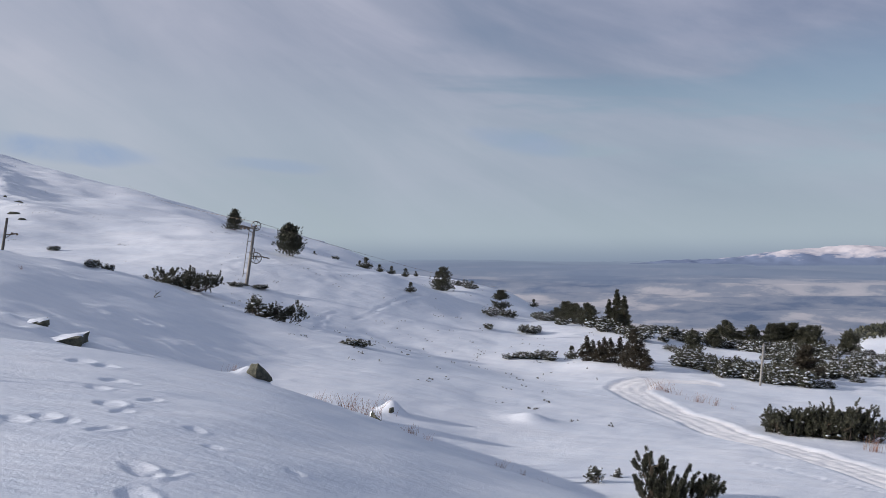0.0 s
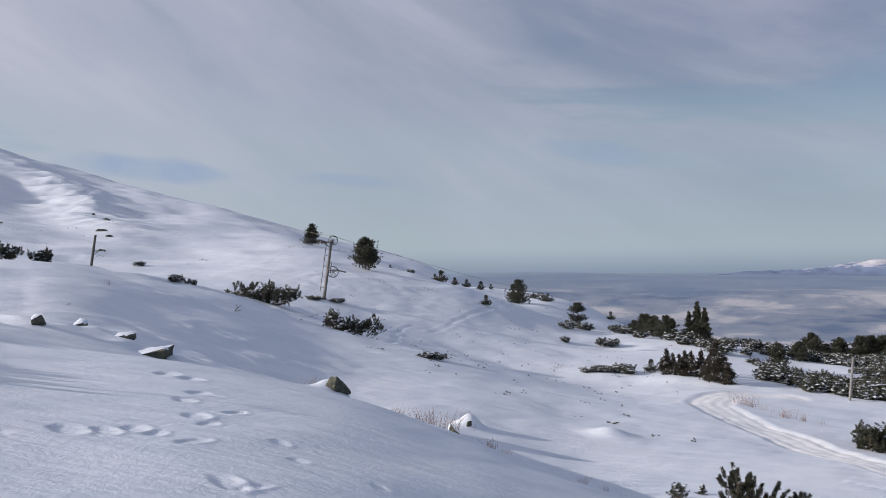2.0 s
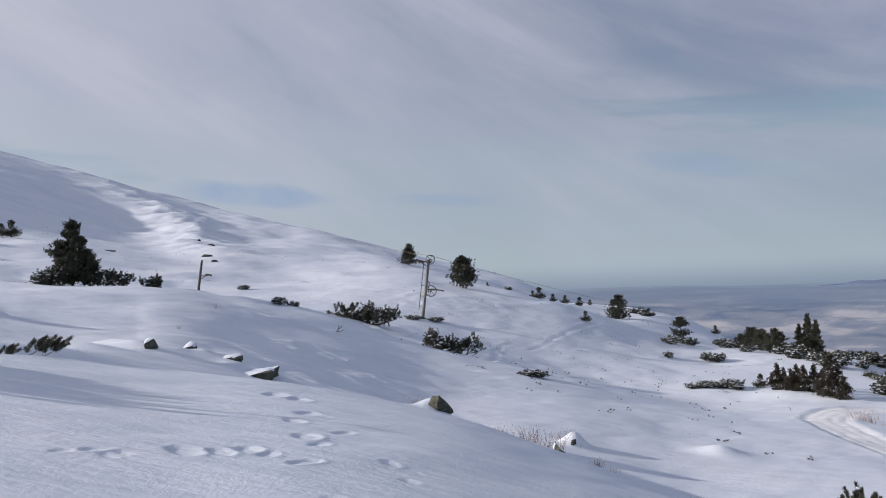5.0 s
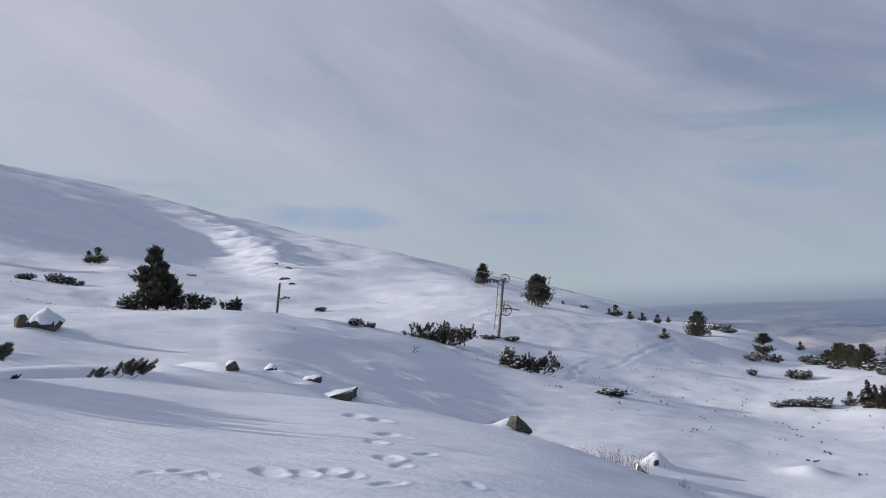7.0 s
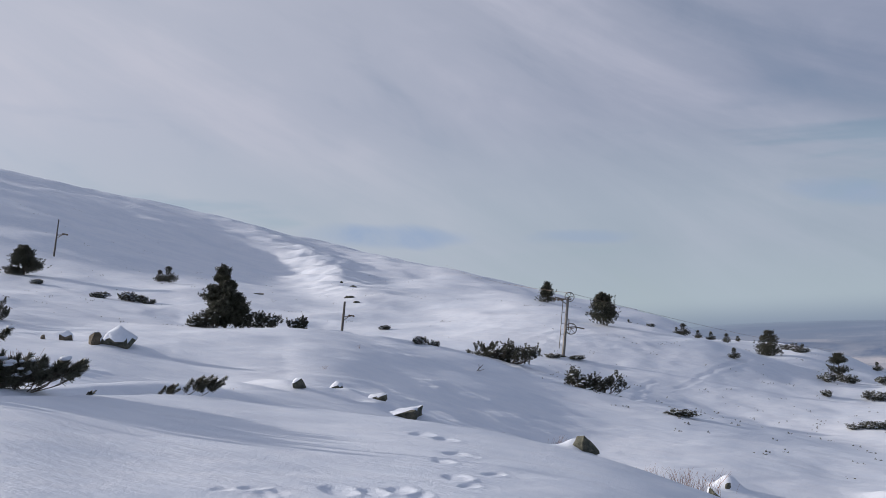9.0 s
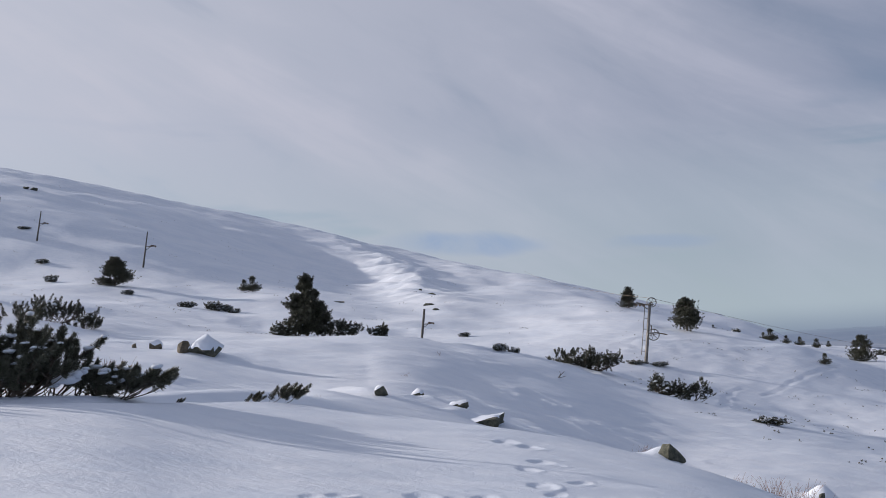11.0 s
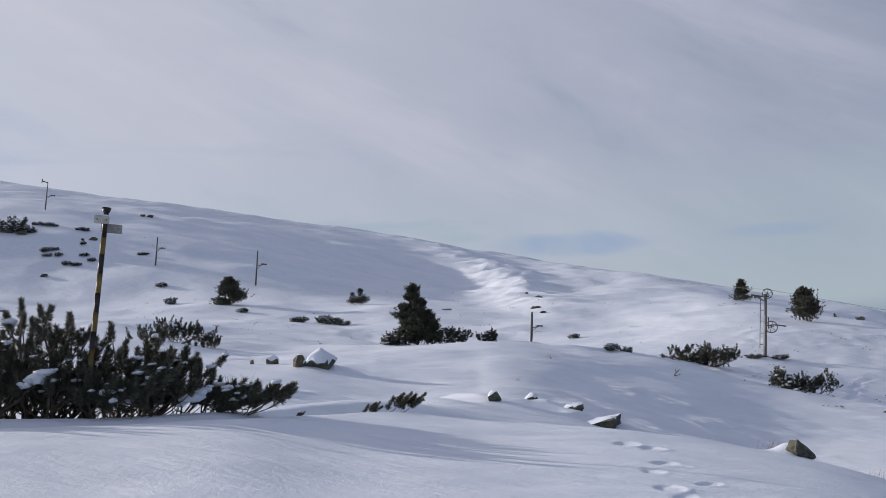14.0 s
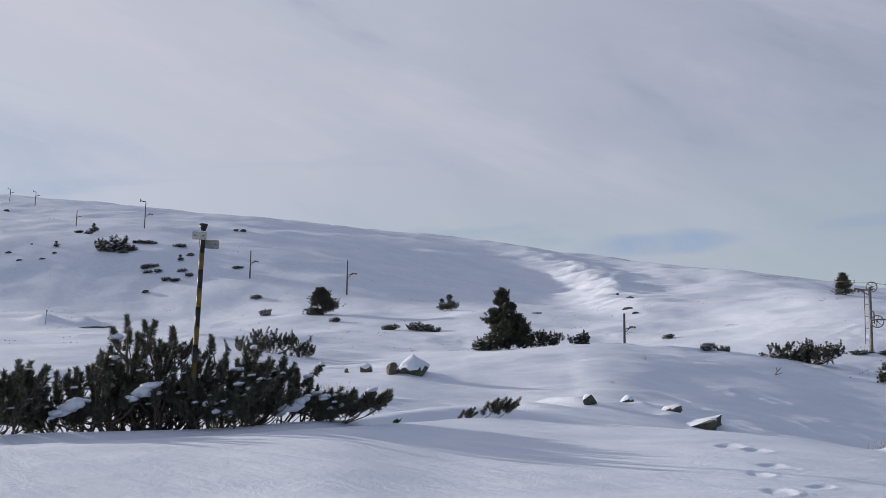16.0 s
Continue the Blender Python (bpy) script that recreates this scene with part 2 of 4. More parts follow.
SLOPE_UP = [-9, -8, -7.2, -7.5, -7.0, -3.0, -1.6, 0.6, 1.75, 2.7, 4.9, 7.5, 9.15, 10.35, 10.6, 7.5]
RIDGE_FAR = [500, 480, 480, 500, 420, 300, 260, 380, 520, 600, 640, 700, 790, 900, 1000, 1000]
RIDGE_UP = [-8, -6, -4.9, -8, -9.5, -7.5, -1.25, 1.1, 3.35, 5.3, 7.22, 8.4, 9.35, 10.6, 10.9, 9]
LINES = [(BANK_FAR, BANK_UP), (GULLY_FAR, GULLY_UP), (HUMP_FAR, HUMP_UP), (VALE_FAR, VALE_UP),
         (BENCH_FAR, BENCH_UP), (SLOPE_FAR, SLOPE_UP), (RIDGE_FAR, RIDGE_UP)]
FOOT_Z = -1.5


def along(values, az):
    """A smooth curve through the values at BEARING."""
    ys = np.array(values, float)
    return hermite(BEARING, ys, az, np.gradient(ys, BEARING))


def hermite(xs, ys, q, slopes=None):
    h = np.diff(xs)
    s = np.diff(ys) / h
    m = np.zeros_like(ys)
    m[1:-1] = np.where(s[:-1] * s[1:] > 0, 2 * s[:-1] * s[1:] / (s[:-1] + s[1:] + 1e-12), 0)
    m[0], m[-1] = s[0], s[-1]
    m = m if slopes is None else slopes
    q = np.clip(q, xs[0], xs[-1])
    i = np.clip(np.searchsorted(xs, q) - 1, 0, len(xs) - 2)
    t = (q - xs[i]) / h[i]
    return ((1 + 2 * t) * (1 - t) ** 2 * ys[i] + t * (1 - t) ** 2 * h[i] * m[i]
            + t * t * (3 - 2 * t) * ys[i + 1] + t * t * (t - 1) * h[i] * m[i + 1])


def profile(az):
    """Distances and heights of the land's lines at one bearing."""
    a = np.array([float(az)])
    d, z = [0.0], [FOOT_Z]
    for far, up in LINES:
        dk = along(far, a)[0]
        d.append(dk)
        z.append(dk * math.tan(math.radians(along(up, a)[0])))
    # the near platform, its crest, and the hidden dip behind it
    dc = along(CREST_FAR, a)[0]
    zc = dc * math.tan(math.radians(along(CREST_UP, a)[0]))
    gap = d[1] - dc
    d[1:1] = [dc * 0.5, dc, dc + 0.4 * gap]
    z[1:1] = [FOOT_Z + (zc - FOOT_Z) * 0.42, zc, zc + 0.4 * (z[1] - zc) - 0.05 * gap]
    d.append(max(1000.0, d[-1] + 350))
    z.append(z[-1] * 0.9 if z[-1] > 0 else min(-130.0, z[-1] - 60))
    return np.array(d), np.array(z)


def segment(x, y, ax, ay, bx, by):
    """Along (0 to 1) and across (metres) of points by a straight line."""
    dx, dy = bx - ax, by - ay
    n = math.hypot(dx, dy)
    return ((x - ax) * dx + (y - ay) * dy) / (n * n), ((x - ax) * dy - (y - ay) * dx) / n


# drifts against rocks and lone mounds: bearing, distance, height, half-widths
DRIFTS = [(11.75, 34.6, 0.55, 0.62, 0.6), (3.15, 37.4, 0.55, 0.50, 0.5), (27.7, 34.8, 0.12, 1.62, 0.72), (26.2, 35.7, 0.14, 1.89, 0.72), (24.7, 35.7, 0.15, 1.76, 0.72),
          (23.9, 34.4, 0.18, 1.49, 0.6), (21.7, 34.3, 0.19, 1.22, 0.72), (25.5, 35.4, 0.14, 0.54, 0.36), (27, 35.2, 0.11, 0.47, 0.36), (29.3, 35.3, 0.14, 0.68, 0.42), (24.1, 33.8, 0.12, 0.41, 0.36), (30.6, 36.2, 0.12, 0.81, 0.36), (38.9, 46.3, 0.35, 1.5, 1.2), (-5.5, 41.0, 0.32, 0.9, 0.8), (59.8, 150.3, 1.1, 2.6, 2.2),
          (57.6, 148, 0.9, 2.2, 2.0), (33.0, 33.0, 0.25, 1.6, 0.8), (30.5, 36, 0.14, 1.62, 0.84), (47, 60, 0.36, 3, 2), (44, 68, 0.315, 2.4, 1.8), (52, 82, 0.405, 4, 2.5)]
MOUNDS = [(-d * math.sin(math.radians(a)), d * math.cos(math.radians(a)), h, sx, sy) for a, d, h, sx, sy in DRIFTS]


def relief(x, y):
    """Drifts, hollows and the spur on the far slope, added to the lines of the land."""
    d = np.hypot(x, y)
    z = fractal(x, y, 7.0, 3) * np.clip(d / 380, 0.0, 0.16) * np.clip(120 / (d + 1), 0, 1)
    z = z + fractal(x, y, 26.0, 11) * np.clip((d - 30) / 120, 0, 0.75)
    z = z + fractal(x, y, 90.0, 23) * np.clip((d - 110) / 200, 0, 1.2)
    z = z + fractal(x * 0.6 + y * 0.8, (y * 0.6 - x * 0.8) * 2.2, 2.2, 31, 2) * 0.018
    # spur that catches the sun
    a, c = segment(x, y, -50.0, 115.0, -300.0, 460.0)
    w = np.clip(a * 4, 0, 1) * np.clip((0.98 - a) * 2.2, 0, 1)
    c = c - 22 * np.sin(np.clip(a, 0, 1) * math.pi) + 5 * np.sin(a * 9.0) * a
    z = z + w * (3.4 + 1.2 * a + 1.0 * fractal(x, y, 9.0, 41, 4)) * np.exp(-(c / (6.0 + 15 * a)) ** 2)
    z = z + fractal(x, y, 11.0, 45, 2) * np.clip((d - 100) / 500, 0, 0.30)
    for mx, my, h, sx, sy in MOUNDS:
        near = (np.abs(x - mx) < 4 * sx) & (np.abs(y - my) < 4 * sy)
        z = z + np.where(near, h * np.exp(-((x - mx) / sx) ** 2 - ((y - my) / sy) ** 2), 0.0)
    # crusts carved by the wind, in patches
    patch = np.clip(fractal(x, y, 13.0, 61, 2) * 2.2 - 0.3, 0, 1) * np.clip((d - 16) / 10, 0, 1) * np.clip((160 - d) / 80, 0, 1)
    z = z + patch * 0.20 * np.clip((-x - 4) / 14, 0.1, 1) * (0.6 - np.abs(fractal(x * 0.75 + y * 0.3, y * 1.3 - x * 0.4, 2.1, 67, 3)))
    return z


def land(az, d):
    """Height of the open land at one bearing (degrees) and the distances d."""
    d = np.asarray(d, float)
    inside = np.clip((az + 100) / 40, 0, 1) * np.clip((150 - az) / 40, 0, 1)
    ds, zs = profile(az)
    z = hermite(ds, zs, d)
    plain = FOOT_Z + d * 0.17 * math.sin(math.radians(az))
    return z * inside + np.clip(plain, -140, 120) * (1 - inside) + relief(-d * math.sin(math.radians(az)), d * math.cos(math.radians(az)))


def spot(az, d):
    """The point of the ground at a bearing and a distance."""
    a = math.radians(az)
    return Vector((-d * math.sin(a), d * math.cos(a), float(land(az, np.array([d]))[0])))


# ---- mesh helpers ----
def tri_mesh(name, verts, faces, mat, smooth=False):
    """A mesh from arrays of points and of faces with equally many corners each."""
    verts, faces = np.asarray(verts, np.float32), np.asarray(faces, np.int32)
    k = faces.shape[1]
    me = bpy.data.meshes.new(name)
    me.vertices.add(len(verts))
    me.vertices.foreach_set("co", verts.ravel())
    me.loops.add(faces.size)
    me.loops.foreach_set("vertex_index", faces.ravel())
    me.polygons.add(len(faces))
    me.polygons.foreach_set("loop_start", np.arange(0, faces.size, k, dtype=np.int32))
    me.polygons.foreach_set("use_smooth", np.full(len(faces), smooth))
    me.update(calc_edges=True)
    me.validate()
    me.materials.append(mat)
    return me


def piece(name, mesh, parent=None, label=""):
    ob = new(name, mesh)
    ob.parent = parent
    return tagged(ob, label)


def part(name, bm, mat, parent, label="", smooth=False):
    me = bpy.data.meshes.new(name)
    bm.to_mesh(me)
    bm.free()
    for p in me.polygons:
        p.use_smooth = smooth
    me.materials.append(mat)
    return piece(name, me, parent, label)


# ---- the ground: one sheet out to where it sinks into the sea of cloud ----
ROAD = [(-32.0, 31.0), (-25.86, 35.6), (-20.85, 40.6), (-16.07, 46.4), (-12.75, 53.4), (-11.45, 60.0), (-11.9, 66.0), (-13.3, 69.5), (-16.0, 71.5)]
TRAILS = [[(8.0, 63.0), (7.7, 84.0), (7.4, 88.8), (6.7, 91.3)], [(5.6, 89.8), (4.35, 94.3), (3.3, 99.8), (2.4, 104.8), (1.2, 110.3)], [(-7.6, 53.6), (-10.2, 52.5)]]
PRINTS = [  # bearing, distance, turn, length
    (20.69, 12.29, 12, 0.26), (20.07, 10.9, 0, 0.31), (19.38, 10.29, -18, 0.22), (17.76, 11.56, -15, 0.25), (20.26, 15.6, 5, 0.39), (19.82, 13.26, 0, 0.33),
    (18.87, 13.13, -10, 0.21), (20.32, 8.97, -35, 0.23), (23.55, 9.64, 0, 0.27), (22.41, 9.34, -8, 0.21), (25.23, 9.4, 10, 0.26), (18.37, 7.19, 14, 0.27),
    (16.92, 7.13, -40, 0.18), (18.63, 6.39, 10, 0.24), (21.59, 16.15, 0, 0.4), (14.03, 8.64, 20, 0.16), (15.19, 9.55, 15, 0.18), (9.2, 8.06, 25, 0.15),
    (33.79, 8.97, -40, 0.14), (32.1, 9.15, -50, 0.2), (31.38, 8.9, 20, 0.14), (30.53, 9.02, 10, 0.14), (27.16, 9.36, 8, 0.33), (-18.7, 34.8, 0, 0.34),
    (-19.32, 34.53, 0, 0.34), (-19.94, 34.26, 0, 0.34), (-20.56, 33.99, 0, 0.34), (-21.18, 33.72, 0, 0.34), (-21.8, 33.45, 0, 0.34), (-22.42, 33.18, 0, 0.34),
    (-23.04, 32.91, 0, 0.34), (-23.66, 32.64, 0, 0.34), (-24.28, 32.37, 0, 0.34), (-24.9, 32.1, 0, 0.34), (-25.52, 31.83, 0, 0.34), (-26.14, 31.56, 0, 0.34),
    (-26.76, 31.29, 0, 0.34)]


def flat_spot(az, d):
    a = radians(az)
    return -d * math.sin(a), d * math.cos(a)


def road_line():
    pts = [flat_spot(*p) for p in ROAD]
    fine = []
    for i in range(len(pts) - 1):
        p0, p1, p2, p3 = (pts[max(0, min(len(pts) - 1, i + k))] for k in (-1, 0, 1, 2))
        for t in np.linspace(0, 1, 12, endpoint=False):
            fine.append([0.5 * (2 * b + (c - a) * t + (2 * a - 5 * b + 4 * c - e) * t * t + (3 * b - a - 3 * c + e) * t ** 3)
                         for a, b, c, e in zip(p0, p1, p2, p3)])
    return np.array(fine)


ROAD_LINE = road_line()


def road_offset(x, y):
    """Distance from the middle of the road."""
    best = np.full(x.shape, 1e9)
    for (ax, ay), (bx, by) in zip(ROAD_LINE[:-1], ROAD_LINE[1:]):
        dx, dy = bx - ax, by - ay
        t = np.clip(((x - ax) * dx + (y - ay) * dy) / (dx * dx + dy * dy), 0, 1)
        best = np.minimum(best, np.hypot(x - ax - t * dx, y - ay - t * dy))
    return best


def trodden(az, d):
    """Footprints and the road pressed into the snow: change of height, and how packed the snow is."""
    x, y = -d * math.sin(radians(az)), d * math.cos(radians(az))
    dz, packed = np.zeros_like(d), np.zeros_like(d)
    if -36 < az < -6:
        off = road_offset(x, y)
        wob = 0.12 * value_noise(x * 1.3, y * 1.3, 77)
        on = np.clip((1.55 - off + wob) * 2.5, 0, 1)
        dz -= 0.07 * on
        dz -= on * (0.045 * np.exp(-((off - 1.15) / 0.14) ** 2) + 0.035 * np.exp(-((off - 0.4) / 0.13) ** 2))
        dz += 0.025 * np.exp(-((off - 1.75) / 0.2) ** 2)
        dz += on * 0.022 * value_noise(x * 3.1, y * 3.1, 78)
        packed = on
    if -12 < az < 9:
        for trail in TRAILS:
            pts = [flat_spot(*p) for p in trail]
            for (ax, ay), (bx, by) in zip(pts[:-1], pts[1:]):
                t, c = segment(x, y, ax, ay, bx, by)
                on = (t >= 0) & (t <= 1)
                c = c + 0.25 * value_noise(x * 0.5, y * 0.5, 80)
                dz += on * (0.03 * np.exp(-((np.abs(c) - 0.4) / 0.2) ** 2) - 0.09 * np.exp(-(c / 0.19) ** 2) * (0.7 + 0.5 * value_noise(x * 1.7, y * 1.7, 79)))
    for paz, pd, turn, size in PRINTS:
        if abs(paz - az) < 4:
            px, py = flat_spot(paz, pd)
            c, s = math.cos(radians(turn + paz)), math.sin(radians(turn + paz))
            u, v = ((x - px) * c + (y - py) * s) / (0.5 * size), ((y - py) * c - (x - px) * s) / (0.95 * size)
            r = np.sqrt(u * u + v * v) + 0.16 * value_noise(x * 6, y * 6, int(pd * 7))
            dip = np.clip((1.15 - r) / 0.6, 0, 1)
            dz -= 0.075 * size * dip * dip * (3 - 2 * dip) * (1.0 + 0.45 * np.clip(-u, -1, 1))
            dz += 0.02 * size * np.exp(-((r - 1.3) / 0.2) ** 2) * (1 + np.clip(u, -1, 1))
    return dz, packed


def build_ground():
    az = np.concatenate([np.arange(-180, -32, 4.0), np.arange(-32, 68, 0.2), np.arange(68, 180, 4.0)])
    rings = np.concatenate([np.arange(0.5, 5, 0.25), np.arange(5, 22, 0.055), np.geomspace(22, 78, 330), np.geomspace(78.4, 110, 50), np.geomspace(111.2, 1300, 165)])
    na, nr = len(az), len(rings)
    verts, packed = np.zeros((na * nr + 1, 3), np.float32), np.zeros(na * nr + 1, np.float32)
    for i, a in enumerate(az):
        dz, pk = trodden(a, rings)
        s = slice(i * nr, (i + 1) * nr)
        verts[s, 0], verts[s, 1] = -rings * math.sin(radians(a)), rings * math.cos(radians(a))
        verts[s, 2] = land(a, rings) + dz
        packed[s] = pk
    verts[-1] = (0, 0, FOOT_Z)
    i, j = np.meshgrid(np.arange(na), np.arange(nr - 1), indexing="ij")
    n = (i + 1) % na
    quads = np.stack([i * nr + j, i * nr + j + 1, n * nr + j + 1, n * nr + j], -1).reshape(-1, 4)[:, ::-1]
    tris = np.concatenate([quads[:, [0, 1, 2]], quads[:, [0, 2, 3]]])
    k = np.arange(na)
    fan = np.stack([np.full(na, na * nr), ((k + 1) % na) * nr, k * nr], -1)
    me = tri_mesh("ground", verts, np.concatenate([tris, fan]), SNOW, True)
    mask = me.attributes.new("packed", "FLOAT", "POINT")
    mask.data.foreach_set("value", packed)
    return tagged(new("ground", me), "wind-packed snow slope with footprints and a groomed track", "snowy ground", kind="structure")


ground = build_ground()


# ---- sea of cloud far below, and the range across it ----
def cloud_material():
    m, n = material("sea_of_cloud")
    lay = n.add("ShaderNodeAttribute")
    lay.attribute_name = "layers"
    long = n.noise(n.mapped(lay.outputs["Vector"], (0.07, 2.6, 0.0), (0, 0, 0), (2.0, 0.6, 0)), 1.0, 3.0, 0.5, 0.15)
    puff = n.noise(n.mapped(lay.outputs["Vector"], (0.34, 8.5, 0.0), (0, 0, 1)), 1.0, 6.0, 0.62, 0.15)
    n.place = lay.outputs["Vector"]
    f = n.math("ADD", n.math("MULTIPLY", long, 0.58), n.math("MULTIPLY", puff, 0.42))
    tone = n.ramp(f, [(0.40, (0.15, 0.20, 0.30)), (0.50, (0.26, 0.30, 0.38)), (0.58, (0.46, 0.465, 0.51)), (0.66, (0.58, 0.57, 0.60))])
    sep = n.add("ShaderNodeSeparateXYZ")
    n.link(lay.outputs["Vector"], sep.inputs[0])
    # haze is painted in: cloud turns blue far out, paler at the rim
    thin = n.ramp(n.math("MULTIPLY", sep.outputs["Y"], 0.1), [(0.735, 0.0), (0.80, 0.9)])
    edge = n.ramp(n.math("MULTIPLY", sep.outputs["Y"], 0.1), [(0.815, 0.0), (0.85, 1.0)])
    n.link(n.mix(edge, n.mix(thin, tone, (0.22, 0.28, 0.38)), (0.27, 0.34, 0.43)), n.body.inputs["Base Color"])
    n.body.inputs["Roughness"].default_value = 1.0
    n.body.inputs["Specular IOR Level"].default_value = 0.0
    return m


def build_cloud_sea():
    az = np.radians(np.arange(-75, 40.1, 0.5))
    d = np.geomspace(330, 4900, 220)
    A, D = np.meshgrid(az, d, indexing="ij")
    x, y = -D * np.sin(A), D * np.cos(A)
    billow = np.abs(fractal(x * 0.45, y, 330.0, 51, 3)) * 11 * np.clip(D / 1500, 0.25, 1.0)
    z = -74 + billow - 6
    verts = np.stack([x, y, z], -1).reshape(-1, 3)
    na, nd = A.shape
    i, j = np.meshgrid(np.arange(na - 1), np.arange(nd - 1), indexing="ij")
    quads = np.stack([i * nd + j, (i + 1) * nd + j, (i + 1) * nd + j + 1, i * nd + j + 1], -1).reshape(-1, 4)
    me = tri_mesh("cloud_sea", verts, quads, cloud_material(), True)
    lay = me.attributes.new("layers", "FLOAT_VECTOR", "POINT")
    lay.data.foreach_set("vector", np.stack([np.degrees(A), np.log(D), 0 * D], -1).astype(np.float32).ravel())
    return tagged(new("cloud_sea", me),
                  "blue-grey sea of cloud with pale streaked tops below the slope", "cloud sea", kind="structure")


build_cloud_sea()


def build_range():
    """The snow-topped range that stands out of the cloud."""
    m, n = material("far_snowy_range")
    n.place = n.add("ShaderNodeNewGeometry").outputs["Position"]
    sep = n.add("ShaderNodeSeparateXYZ")
    n.link(n.place, sep.inputs[0])
    # low slopes take a painted haze blue, higher ground the snow tone
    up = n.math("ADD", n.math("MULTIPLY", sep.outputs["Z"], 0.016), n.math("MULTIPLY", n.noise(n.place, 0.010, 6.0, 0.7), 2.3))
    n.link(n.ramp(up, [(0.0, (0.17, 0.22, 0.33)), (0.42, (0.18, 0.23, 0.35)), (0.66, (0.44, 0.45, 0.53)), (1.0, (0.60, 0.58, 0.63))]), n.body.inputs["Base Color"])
    n.body.inputs["Roughness"].default_value = 1.0
    n.body.inputs["Specular IOR Level"].default_value = 0.0
    az, d = np.arange(-46, -10, 0.12), np.linspace(3700, 4750, 60)
    A, D = np.meshgrid(az, d, indexing="ij")
    x, y = -D * np.sin(np.radians(A)), D * np.cos(np.radians(A))
    crest = hermite(np.array([-46, -36, -29, -25, -22.5, -20, -17, -14.5, -10.0]), np.array([-8, -2, -14, -4, -9, -19, -42, -66, -100.0]), A)
    back = np.exp(-((D - 4350) / 330) ** 2)
    z = -100 + (crest + 100) * back + fractal(x, y, 260.0, 91, 5) * 13 * back + fractal(x, y, 60.0, 95, 3) * 4 * back
    na, nd = A.shape
    i, j = np.meshgrid(np.arange(na - 1), np.arange(nd - 1), indexing="ij")
    quads = np.stack([i * nd + j, (i + 1) * nd + j, (i + 1) * nd + j + 1, i * nd + j + 1], -1).reshape(-1, 4)
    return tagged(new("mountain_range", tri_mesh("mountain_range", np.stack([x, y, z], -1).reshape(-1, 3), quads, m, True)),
                  "distant mountain range painted haze-blue below snowy tops above the cloud", "mountain range", kind="structure")


build_range()


# ---- plants: limbs as tapered tubes, shoots as brushes of needles ----
def tubes(paths, radii, sides=5):
    """Tapered tubes along paths, all as triangles: points (n, k, 3), radii (n, k)."""
    P, R = np.asarray(paths, float), np.asarray(radii, float)
    n, k, _ = P.shape
    T = np.gradient(P, axis=1)
    T /= np.linalg.norm(T, axis=2, keepdims=True) + 1e-9
    ref = np.where(np.abs(T[..., 2:3]) > 0.9, np.array([1.0, 0, 0]), np.array([0, 0, 1.0]))
    A = np.cross(T, ref)
    A /= np.linalg.norm(A, axis=2, keepdims=True) + 1e-9
    B = np.cross(T, A)
    ang = np.linspace(0, 2 * np.pi, sides, endpoint=False)
    V = P[:, :, None] + R[:, :, None, None] * (A[:, :, None] * np.cos(ang)[:, None] + B[:, :, None] * np.sin(ang)[:, None])
    i, j, s = np.meshgrid(np.arange(n), np.arange(k - 1), np.arange(sides), indexing="ij")
    a = (i * k + j) * sides + s
    b = (i * k + j) * sides + (s + 1) % sides
    c, d = b + sides, a + sides
    F = np.concatenate([np.stack([a, d, c], -1).reshape(-1, 3), np.stack([a, c, b], -1).reshape(-1, 3)])
    return V.reshape(-1, 3), F


def needles(P, U, L, long, wide, count, rng):
    """Brushes of needles along shoots that start at P, point along U and are L long."""
    P, U = np.asarray(P, float), np.asarray(U, float)
    U = U / (np.linalg.norm(U, axis=1, keepdims=True) + 1e-9)
    k = len(P)
    ref = np.where(np.abs(U[:, 2:3]) > 0.9, np.array([1.0, 0, 0]), np.array([0, 0, 1.0]))
    A = np.cross(U, ref)
    A /= np.linalg.norm(A, axis=1, keepdims=True)
    B = np.cross(U, A)
    s = rng.uniform(0.0, 1.0, (k, count))
    phi, tilt = rng.uniform(0, 2 * np.pi, (k, count)), np.radians(74 - 42 * s + rng.normal(0, 9, (k, count)))
    out = A[:, None] * np.cos(phi)[..., None] + B[:, None] * np.sin(phi)[..., None]
    way = U[:, None] * np.cos(tilt)[..., None] + out * np.sin(tilt)[..., None]
    base = P[:, None] + U[:, None] * (np.asarray(L)[:, None] * s)[..., None]
    side = np.cross(way, out + rng.normal(0, 0.6, way.shape))
    side *= wide * 0.5 / (np.linalg.norm(side, axis=2, keepdims=True) + 1e-9)
    ln = long * rng.uniform(0.7, 1.15, (k, count, 1))
    mid = base + way * ln * 0.45
    tip = base + way * ln
    V = np.stack([base, mid + side, tip, mid - side], 2).reshape(-1, 3)
    q = np.arange(k * count)[:, None] * 4
    F = np.concatenate([q + [0, 1, 2], q + [0, 2, 3]])
    return V, F


